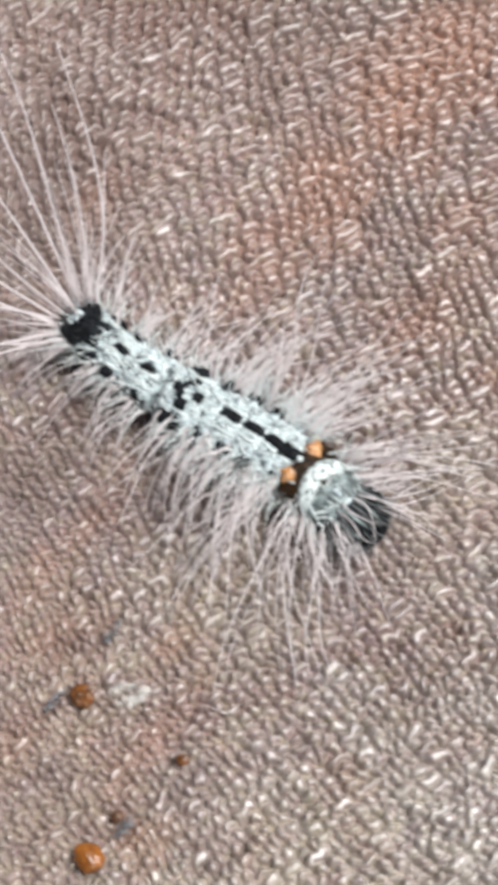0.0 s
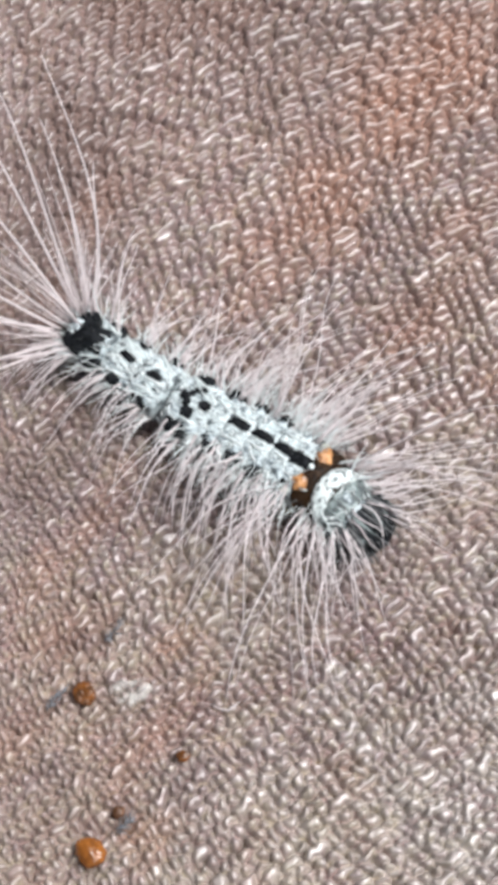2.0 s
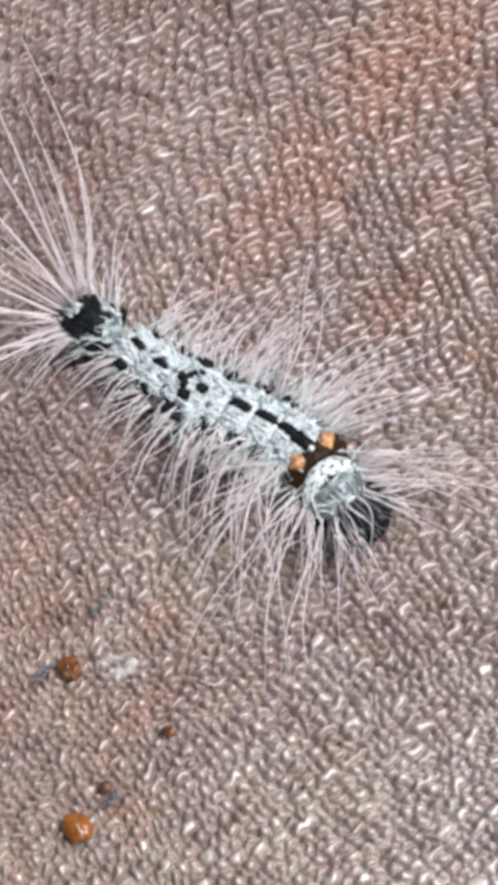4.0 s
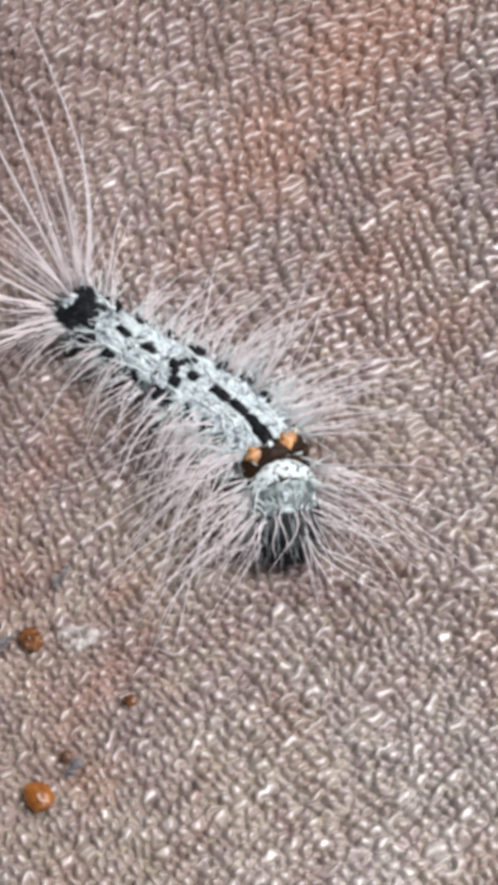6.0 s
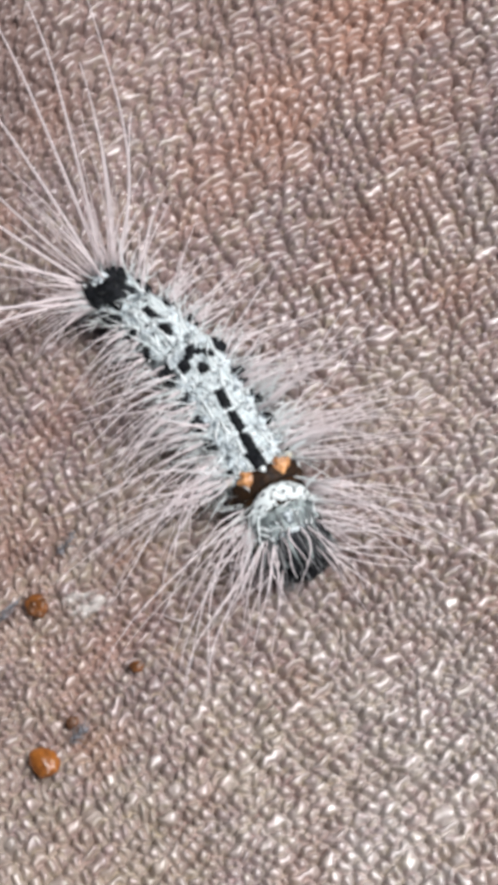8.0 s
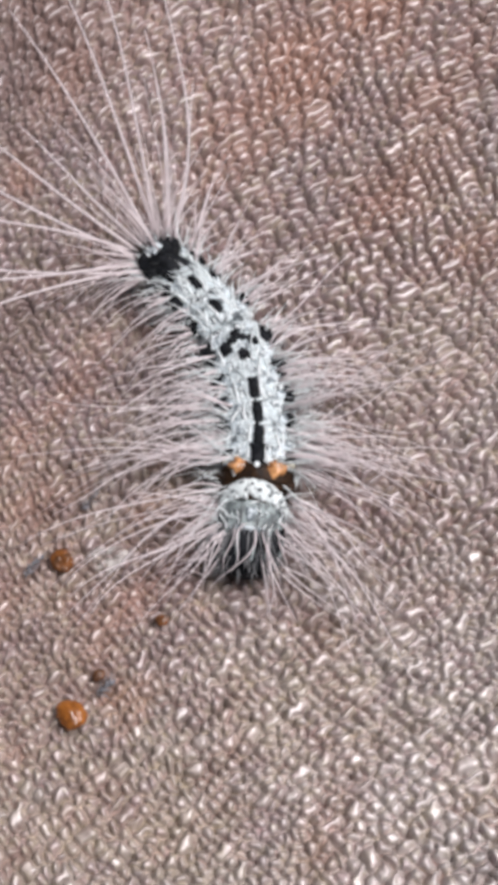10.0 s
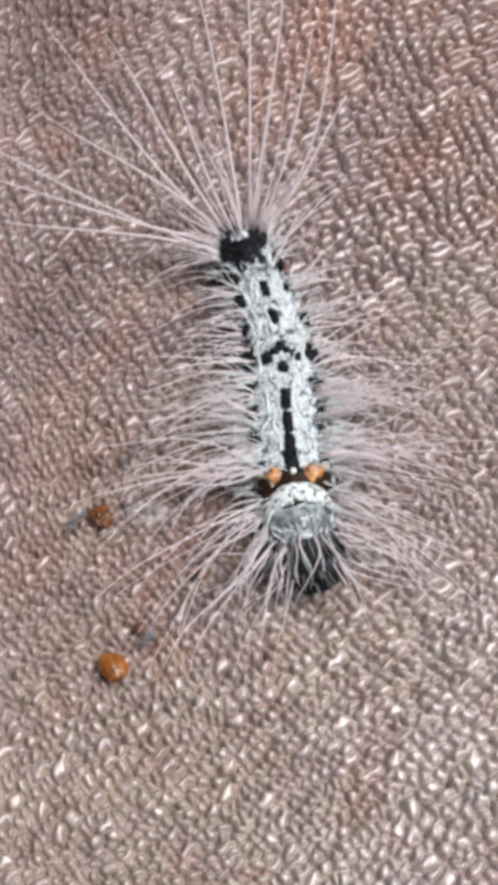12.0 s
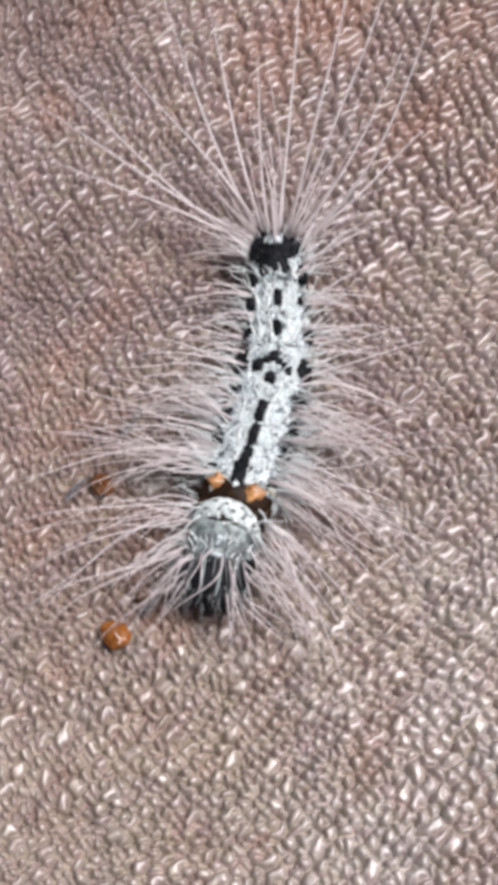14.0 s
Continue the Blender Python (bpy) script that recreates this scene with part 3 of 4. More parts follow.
def wart(turn, s):
    """An orange wart with a dimpled top."""
    bm = bmesh.new()
    bmesh.ops.create_icosphere(bm, subdivisions=3, radius=1.0)
    c, q = band.at(s, turn, 0.0), band.normal(s, turn)
    for v in bm.verts:
        k = 1 + 0.42 * noise.noise(v.co * 1.7 + Vector((turn, 0, 0))) + 0.16 * noise.noise(v.co * 4.5 + Vector((0, turn, 0)))
        v.co = (c + Vector((v.co.x * 0.49 * k, v.co.y * 0.53 * k, v.co.z * 0.36 * k)) + q * 0.03) * MM
    me = bpy.data.meshes.new("orange_wart")
    bm.to_mesh(me)
    bm.free()
    me.materials.append(ORANGE)
    me.polygons.foreach_set("use_smooth", [True] * len(me.polygons))
    ob = new("orange_wart", me)
    ob.parent = seg[8]
    tuft, r = Tufts(), random.Random(turn + 900)
    for _ in range(9):
        foot_at = c + Vector((r.uniform(-0.55, -0.1), r.uniform(-0.5, 0.5), 0.1))
        tuft.bristle(foot_at, q + Vector((r.uniform(-0.2, 0.7), r.gauss(0, 0.6), 0)), r.uniform(0.5, 1.3), 0.1, 0.04, 5, 0.15, r)
    tuft.make("wart_hair", WHITE_HAIR, seg[8])
    return tagged(ob, "round orange wart")


wart(30, 0.22)
wart(-30, 0.22)
for turn in (60, -60):
    band.patch("cream_wart", -0.25, turn, 0.26, 9, CREAM, seg[8], "cream coloured wart", turn, 0.18, 0.3)
band.patch("white_fleck", 0.18, 0, 0.20, 5, COLLAR, seg[8], "small white fleck", 53, 0.2, 0.2)


# feet under the body
def foot(ring, s, side, size, name):
    """A short, soft stub that reaches from the flank to the leather."""
    r = PLAN[ring][0]
    v, f = [], []
    for i, (z, k, o) in enumerate(((0.95, 1.0, 0.62), (0.55, 0.95, 0.78), (0.25, 0.75, 0.86), (0.02, 0.85, 0.90), (-0.08, 0.60, 0.90))):
        for j in range(12):
            a = math.pi * j / 6
            v.append((s + size * k * math.cos(a), side * (r * o) + size * k * math.sin(a), z))
    for i in range(4):
        for j in range(12):
            a, b = i * 12 + j, i * 12 + (j + 1) % 12
            f.append((a, b, b + 12, a + 12))
    f.append(tuple(range(12)))
    f.append(tuple(range(59, 47, -1)))
    mesh_object(name, v, f, OLIVE, seg[ring], "olive brown foot")


for side in (-1, 1):
    for ring in (0, 3, 4, 5, 6):
        foot(ring, -0.2 if ring else -0.6, side, 0.42, "proleg")
    for ring in (8, 9, 10):
        foot(ring, 0.1, side, 0.28, "leg")

# white collar: a padded crescent, arched towards the tail, with dark pits
collar = Barrel(*PLAN[9][:3], 9, 0.95, 0.95)


def collar_at(turn, across, out=0.0):
    """Across runs from the tail side (0) to the head side (1)."""
    bow = (turn / 84) ** 2
    x = -0.50 + 1.15 * bow + across * (1.08 - 0.55 * bow) + 0.06 * noise.noise(Vector((turn * 0.09, across, 3)))
    lift = 0.02 + 0.24 * math.sin(math.pi * min(1, max(0, across))) ** 0.6 - 0.10 * bow - 0.15 * across
    lift += 0.05 * noise.noise(Vector((turn * 0.12, across * 3, 8))) + out
    a = radians(turn)
    r = collar.r * 0.97 + lift
    return Vector((x, r * math.sin(a), collar.r * collar.tall * 0.97 + r * collar.tall * math.cos(a)))


def collar_crescent():
    v, f = [], []
    steps, wide = 44, 9
    for i in range(steps + 1):
        turn = -84 + 168 * i / steps
        for j in range(wide + 1):
            v.append(collar_at(turn, j / wide))
        for j in range(wide, -1, -1):
            v.append(collar_at(turn, j / wide, -0.34))
    n = 2 * (wide + 1)
    for i in range(steps):
        for j in range(n):
            a, b = i * n + j, i * n + (j + 1) % n
            f.append((a, a + n, b + n, b))
    f.append(tuple(range(n)))
    f.append(tuple(steps * n + j for j in range(n - 1, -1, -1)))
    return mesh_object("white_collar", v, f, COLLAR, seg[9], "white collar with dark pits")


collar_crescent()
for k, (across, turn) in enumerate(((0.30, -46), (0.62, -34), (0.25, -21), (0.66, -12), (0.34, -3), (0.60, 9), (0.28, 20), (0.68, 27), (0.36, 38), (0.60, 50), (0.42, -60))):
    rim = [collar_at(turn + (2.6 + k % 3) * math.cos(a), across + (0.075 + 0.02 * (k % 2)) * math.sin(a), 0.02) for a in (2 * math.pi * j / 12 for j in range(12))]
    mesh_object("collar_pit", rim + [collar_at(turn, across, 0.05)], [(j, (j + 1) % 12, 12) for j in range(12)], DARK_PIT, seg[9], "dark pit")
coat(collar, seg[9], random.Random(99), 5, 9, WHITE_HAIR, "felt_hair", 48, (0.3, 0.7), (0.55, 0.95))

# hair over the shoulders, leaning forwards over the head
shoulder = Barrel(*PLAN[10][:3], 10, 0.88, 0.66)
rng = random.Random(7)
tuft = Tufts()
for k in range(27):
    turn = -108 + 216 * (k + rng.uniform(-0.4, 0.4)) / 26
    if abs(turn) < 45 and k % 2:
        continue
    p = shoulder.at(rng.uniform(0.45, 0.85) if abs(turn) < 50 else rng.uniform(-0.2, 0.7), turn, -0.05)
    tuft.bristle(p, rnd_dir(1 if turn > 0 else -1, 90 - abs(turn) * 0.66 + rng.gauss(0, 5), rng.uniform(8, 34)), rng.uniform(2.6, 6.2), rng.uniform(0.22, 0.50), 0.076, 10, 0.30, rng)
tuft.make("fringe_hair", PALE_HAIR, seg[10])
tuft = Tufts()
for _ in range(44):
    turn = rng.uniform(-80, 80)
    p = shoulder.at(rng.uniform(0.5, 0.9), turn, -0.03)
    tuft.bristle(p, rnd_dir(1 if turn > 0 else -1, 88 - abs(turn) * 0.5 + rng.gauss(0, 7), rng.uniform(-6, 16)), rng.uniform(0.9, 2.0), rng.uniform(0.2, 0.5), 0.085, 6, 0.08, rng)
tuft.make("dark_fringe", DARK_HAIR, seg[10])
coat(shoulder, seg[10], rng, 5, 10, WHITE_HAIR, "felt_hair", 60, (0.4, 0.8), (0.0, 0.75), short=14)
for k, (s, turn, ds, dt) in enumerate(((0.14, 0, 0.30, 8), (0.64, 0, 0.08, 38))):
    shoulder.patch("shoulder_patch", s, turn, ds, dt, PALE_WART, seg[10], "pale ridge behind the head", 80 + k, 0.13, 0.35)
for k, turn in enumerate((14, -15, 43, -45)):
    shoulder.patch("shoulder_groove", 0.22, turn, 0.34, 3.2, DARK_PIT, seg[10], "dark groove", 90 + k, 0.05, 0.3)


# long hair of the rump
def rump_hair(k, fan, up, length, bend, drift):
    t = Tufts()
    r = random.Random(300 + k)
    base = shape0.at(r.uniform(-0.88, -0.45), max(-85, min(85, fan * 1.1 + r.gauss(0, 14))), -0.05)
    a, b = radians(180 + fan), radians(up)
    way = Vector((math.cos(a) * math.cos(b), -math.sin(a) * math.cos(b), math.sin(b)))
    t.bristle(base, way, length, bend, 0.125, 14, 0.06, r, drift)
    return mesh_object("long_rump_hair", t.v, t.f, PALE_HAIR, seg[0])


#      fan from straight back, rise, length, fall, sideways bend
FAN = [(-66, 14, 13, 0.06, 0.04), (-58, 16, 16, 0.08, 0.03), (-47, 12, 17, 0.06, 0.05), (-38, 20, 14, 0.12, 0.02), (-22, 18, 18, 0.08, 0.06), (-12, 30, 15, 0.18, 0.02),
       (-2, 24, 11, 0.12, 0.0), (14, 42, 17, 0.16, -0.06), (30, 48, 21, 0.20, -0.14), (45, 48, 20, 0.18, -0.20), (54, 42, 13, 0.14, -0.14), (68, 48, 17, 0.16, -0.24), (64, 26, 10, 0.12, -0.06)]
for k, (fan, up, length, bend, drift) in enumerate(FAN):
    rump_hair(k, fan, up, length, bend, drift)
tuft = Tufts()
rng = random.Random(18)
for _ in range(11):
    fan = rng.uniform(-10, 80)
    a, b = radians(180 + fan), radians(rng.uniform(34, 62))
    tuft.bristle(shape0.at(rng.uniform(-0.7, -0.2), fan * 0.8, -0.05), (math.cos(a) * math.cos(b), -math.sin(a) * math.cos(b), math.sin(b)), rng.uniform(5, 11), 0.15, 0.062, 9, 0.10, rng, -0.08)
tuft.make("raised_rump_hair", PALE_HAIR, seg[0])
tuft = Tufts()
for _ in range(22):
    s, turn = rng.choice((rng.uniform(-0.75, -0.45), rng.uniform(0.6, 0.9))), rng.uniform(-70, 70)
    tuft.bristle(shape0.at(s, turn, 0.1), shape0.normal(s, turn) * 0.35 + Vector((-1, rng.gauss(0, 0.3), 0)), rng.uniform(0.4, 1.1), 0.1, 0.07, 5, 0.15, rng)
tuft.make("rump_felt", WHITE_HAIR, seg[0])
tuft = Tufts()
rng = random.Random(17)
for _ in range(32):
    fan = rng.uniform(-75, 75)
    a, b = radians(180 + fan), radians(rng.uniform(0, 45))
    tuft.bristle(shape0.at(-0.75, fan, -0.05), (math.cos(a) * math.cos(b), -math.sin(a) * math.cos(b), math.sin(b)), rng.uniform(2.0, 6.5), 0.15, 0.052, 7, 0.14, rng)
tuft.make("rump_tuft", PALE_HAIR, seg[0])
tuft = Tufts()
for _ in range(60):
    s, turn = rng.choice((rng.uniform(-0.85, -0.6), rng.uniform(-0.1, 0.45))), rng.gauss(0, 38)
    tuft.bristle(shape0.at(s, turn, 0.0), shape0.normal(s, turn) * 0.7 + Vector((-0.9, rng.gauss(0, 0.4), 0)), rng.uniform(0.4, 1.0), 0.2, 0.06, 4, 0.1, rng)
tuft.make("rump_bristle", BLACK_HAIR, seg[0])

# head
head_shape = Barrel(1.98, 2.0, 0.74, 20, 0.92, 0.60, 1)
head = head_shape.body("head", BLACK, caterpillar)
tagged(head, "black head with pale bristles")
for k, (s, turn, ds, dt) in enumerate(((0.1, 12, 0.7, 3), (0.1, -15, 0.7, 3), (0.1, 36, 0.6, 4), (0.1, -39, 0.6, 4), (0.2, 66, 0.5, 5), (0.2, -64, 0.5, 5))):
    head_shape.patch("head_stripe", s, turn, ds, dt, GREY, head, "grey stripe", 70 + k, 0.04)
rng = random.Random(23)
tuft = Tufts()
for _ in range(30):
    turn = rng.choice((-1, 1)) * rng.uniform(20, 112)
    p = head_shape.at(rng.uniform(-0.5, 0.6), turn, -0.05)
    tuft.bristle(p, rnd_dir(1 if turn > 0 else -1, 86 - abs(turn) * 0.6 + rng.gauss(0, 8), rng.uniform(-12, 26)), rng.uniform(1.5, 5.0), rng.uniform(0.15, 0.4), 0.055, 6, 0.08, rng)
tuft.make("face_hair", PALE_HAIR, head)
tuft = Tufts()
for _ in range(46):
    s, turn = rng.uniform(0.3, 0.9), rng.uniform(-95, 95)
    tuft.bristle(head_shape.at(s, turn, -0.03), head_shape.normal(s, turn) * 0.6 + Vector((0.8, 0, 0.1)), rng.uniform(0.35, 1.0), 0.4, 0.05, 4, 0.15, rng)
tuft.make("face_bristle", DARK_HAIR, head)


# ---------------------------------------------------------------- movement
def motions():
    walk(seg[0], [
        (0.0, pose(-0.01120, 0.00907, 0, 0, 0, -37.7)), (0.5, pose(-0.01129, 0.00899, 0, 0, 0, -36.3)), (1.0, pose(-0.01134, 0.00901, 0, 0, 0, -34.8)),
        (1.5, pose(-0.01123, 0.00884, 0, 0, 0, -35.5)), (2.0, pose(-0.01123, 0.00877, 0, 0, 0, -33.2)), (2.2, pose(-0.01126, 0.00874, 0, 0, 0, -33.3)),
        (4.3, pose(-0.00981, 0.00768, 0, 0, 0, -24.5)), (4.5, pose(-0.00930, 0.00716, 0, 0, 0, -19.8)), (5.0, pose(-0.00847, 0.00694, 0, 0, 0, -30.9)),
        (5.5, pose(-0.00828, 0.00656, 0, 0, 0, -26.4)), (5.7, pose(-0.00828, 0.00673, 0, 0, 0, -31.1)), (5.9, pose(-0.00819, 0.00672, 0, 0, 0, -32.5)),
        (6.0, pose(-0.00827, 0.00680, 0, 0, 0, -32.1)), (6.5, pose(-0.00806, 0.00683, 0, 0, 0, -34.8)), (7.0, pose(-0.00799, 0.00684, 0, 0, 0, -39.9)),
        (7.2, pose(-0.00774, 0.00675, 0, 0, 0, -39.4)), (9.3, pose(-0.00546, 0.00474, 0, 0, 0, -38.9)), (9.5, pose(-0.00519, 0.00484, 0, 0, 0, -41.3)),
        (10.0, pose(-0.00495, 0.00491, 0, 0, 0, -42.5)), (10.5, pose(-0.00386, 0.00463, 0, 0, 0, -66.5)), (11.0, pose(-0.00388, 0.00487, 0, 0, 0, -69.7)),
        (11.2, pose(-0.00292, 0.00456, 0, 0, 0, -67.8)), (11.4, pose(-0.00217, 0.00283, 0, 0, 0, -62.0)), (11.5, pose(-0.00223, 0.00272, 0, 0, 0, -60.0)),
        (12.0, pose(-0.00236, 0.00280, 0, 0, 0, -68.1)), (12.5, pose(-0.00209, 0.00271, 0, 0, 0, -71.2)), (12.7, pose(-0.00211, 0.00275, 0, 0, 0, -72.7)),
        (12.9, pose(-0.00211, 0.00275, 0, 0, 0, -72.4)), (13.0, pose(-0.00230, 0.00271, 0, 0, 0, -67.6)), (13.5, pose(-0.00136, 0.00194, 0, 0, 0, -81.5)),
        (13.7, pose(-0.00032, 0.00073, 0, 0, 0, -80.0)), (14.0, pose(-0.00071, 0.00015, 0, 0, 0, -87.6)),
    ])
    walk(seg[1], [
        (0.0, pose(-0.00908, 0.00731, 0, 0, 0, -41.4)), (0.5, pose(-0.00900, 0.00717, 0, 0, 0, -42.0)), (1.0, pose(-0.00901, 0.00723, 0, 0, 0, -41.7)),
        (1.5, pose(-0.00901, 0.00712, 0, 0, 0, -42.2)), (2.0, pose(-0.00880, 0.00702, 0, 0, 0, -41.1)), (2.2, pose(-0.00883, 0.00696, 0, 0, 0, -42.3)),
        (4.3, pose(-0.00680, 0.00592, 0, 0, 0, -47.7)), (4.5, pose(-0.00645, 0.00579, 0, 0, 0, -46.2)), (5.0, pose(-0.00587, 0.00518, 0, 0, 0, -43.5)),
        (5.5, pose(-0.00581, 0.00510, 0, 0, 0, -41.1)), (5.7, pose(-0.00589, 0.00514, 0, 0, 0, -40.9)), (5.9, pose(-0.00584, 0.00507, 0, 0, 0, -40.1)),
        (6.0, pose(-0.00581, 0.00507, 0, 0, 0, -40.6)), (6.5, pose(-0.00574, 0.00516, 0, 0, 0, -38.1)), (7.0, pose(-0.00568, 0.00499, 0, 0, 0, -35.9)),
        (7.2, pose(-0.00547, 0.00488, 0, 0, 0, -39.1)), (9.3, pose(-0.00330, 0.00289, 0, 0, 0, -44.8)), (9.5, pose(-0.00319, 0.00301, 0, 0, 0, -46.9)),
        (10.0, pose(-0.00323, 0.00320, 0, 0, 0, -50.0)), (10.5, pose(-0.00282, 0.00241, 0, 0, 0, -59.6)), (11.0, pose(-0.00273, 0.00198, 0, 0, 0, -63.4)),
        (11.2, pose(-0.00183, 0.00181, 0, 0, 0, -69.4)), (11.4, pose(-0.00113, 0.00057, 0, 0, 0, -76.1)), (11.5, pose(-0.00109, 0.00047, 0, 0, 0, -74.0)),
        (12.0, pose(-0.00132, 0.00005, 0, 0, 0, -73.5)), (12.5, pose(-0.00126, 0.00009, 0, 0, 0, -75.2)), (12.7, pose(-0.00132, 0.00005, 0, 0, 0, -76.2)),
        (12.9, pose(-0.00131, 0.00004, 0, 0, 0, -76.6)), (13.0, pose(-0.00132, 0.00009, 0, 0, 0, -73.0)), (13.5, pose(-0.00095, -0.00074, 0, 0, 0, -79.4)),
        (13.7, pose(0.00002, -0.00171, 0, 0, 0, -83.1)), (14.0, pose(-0.00062, -0.00275, 0, 0, 0, -90.5)),
    ])
    walk(seg[2], [
        (0.0, pose(-0.00749, 0.00597, 0, 0, 0, -38.1)), (0.5, pose(-0.00760, 0.00596, 0, 0, 0, -39.1)), (1.0, pose(-0.00758, 0.00600, 0, 0, 0, -39.3)),
        (1.5, pose(-0.00743, 0.00572, 0, 0, 0, -39.6)), (2.0, pose(-0.00718, 0.00563, 0, 0, 0, -39.1)), (2.2, pose(-0.00722, 0.00554, 0, 0, 0, -39.2)),
        (4.3, pose(-0.00554, 0.00456, 0, 0, 0, -44.7)), (4.5, pose(-0.00520, 0.00441, 0, 0, 0, -47.6)), (5.0, pose(-0.00445, 0.00385, 0, 0, 0, -41.6)),
        (5.5, pose(-0.00442, 0.00385, 0, 0, 0, -41.3)), (5.7, pose(-0.00438, 0.00383, 0, 0, 0, -39.9)), (5.9, pose(-0.00435, 0.00383, 0, 0, 0, -38.6)),
        (6.0, pose(-0.00436, 0.00386, 0, 0, 0, -38.9)), (6.5, pose(-0.00426, 0.00395, 0, 0, 0, -40.5)), (7.0, pose(-0.00415, 0.00383, 0, 0, 0, -39.0)),
        (7.2, pose(-0.00418, 0.00378, 0, 0, 0, -41.9)), (9.3, pose(-0.00207, 0.00145, 0, 0, 0, -54.2)), (9.5, pose(-0.00199, 0.00152, 0, 0, 0, -55.6)),
        (10.0, pose(-0.00205, 0.00160, 0, 0, 0, -57.3)), (10.5, pose(-0.00206, 0.00111, 0, 0, 0, -60.2)), (11.0, pose(-0.00201, 0.00055, 0, 0, 0, -63.9)),
        (11.2, pose(-0.00122, 0.00008, 0, 0, 0, -71.9)), (11.4, pose(-0.00086, -0.00092, 0, 0, 0, -82.7)), (11.5, pose(-0.00075, -0.00120, 0, 0, 0, -82.2)),
        (12.0, pose(-0.00087, -0.00179, 0, 0, 0, -78.5)), (12.5, pose(-0.00086, -0.00171, 0, 0, 0, -79.6)), (12.7, pose(-0.00092, -0.00177, 0, 0, 0, -79.1)),
        (12.9, pose(-0.00092, -0.00177, 0, 0, 0, -79.0)), (13.0, pose(-0.00084, -0.00179, 0, 0, 0, -78.2)), (13.5, pose(-0.00064, -0.00254, 0, 0, 0, -82.3)),
        (13.7, pose(0.00019, -0.00368, 0, 0, 0, -87.7)), (14.0, pose(-0.00071, -0.00465, 0, 0, 0, -94.6)),
    ])
    walk(seg[3], [
        (0.0, pose(-0.00510, 0.00430, 0, 0, 0, -32.2)), (0.5, pose(-0.00527, 0.00430, 0, 0, 0, -31.9)), (1.0, pose(-0.00525, 0.00434, 0, 0, 0, -32.0)),
        (1.5, pose(-0.00510, 0.00405, 0, 0, 0, -32.2)), (2.0, pose(-0.00476, 0.00391, 0, 0, 0, -32.0)), (2.2, pose(-0.00466, 0.00378, 0, 0, 0, -30.2)),
        (4.3, pose(-0.00383, 0.00316, 0, 0, 0, -33.9)), (4.5, pose(-0.00340, 0.00274, 0, 0, 0, -37.3)), (5.0, pose(-0.00256, 0.00238, 0, 0, 0, -34.2)),
        (5.5, pose(-0.00234, 0.00226, 0, 0, 0, -33.4)), (5.7, pose(-0.00222, 0.00224, 0, 0, 0, -32.9)), (5.9, pose(-0.00224, 0.00228, 0, 0, 0, -34.4)),
        (6.0, pose(-0.00232, 0.00234, 0, 0, 0, -35.0)), (6.5, pose(-0.00235, 0.00221, 0, 0, 0, -44.3)), (7.0, pose(-0.00211, 0.00190, 0, 0, 0, -48.4)),
        (7.2, pose(-0.00230, 0.00189, 0, 0, 0, -48.9)), (9.3, pose(-0.00070, -0.00108, 0, 0, 0, -68.5)), (9.5, pose(-0.00067, -0.00098, 0, 0, 0, -68.1)),
        (10.0, pose(-0.00072, -0.00097, 0, 0, 0, -67.9)), (10.5, pose(-0.00099, -0.00108, 0, 0, 0, -68.7)), (11.0, pose(-0.00122, -0.00122, 0, 0, 0, -68.6)),
        (11.2, pose(-0.00057, -0.00220, 0, 0, 0, -76.8)), (11.4, pose(-0.00066, -0.00311, 0, 0, 0, -86.0)), (11.5, pose(-0.00057, -0.00326, 0, 0, 0, -86.8)),
        (12.0, pose(-0.00047, -0.00441, 0, 0, 0, -84.0)), (12.5, pose(-0.00050, -0.00442, 0, 0, 0, -85.0)), (12.7, pose(-0.00051, -0.00438, 0, 0, 0, -83.1)),
        (12.9, pose(-0.00049, -0.00450, 0, 0, 0, -83.3)), (13.0, pose(-0.00047, -0.00459, 0, 0, 0, -86.7)), (13.5, pose(-0.00049, -0.00508, 0, 0, 0, -91.2)),
        (13.7, pose(0.00008, -0.00651, 0, 0, 0, -97.0)), (14.0, pose(-0.00104, -0.00713, 0, 0, 0, -100.6)),
    ])
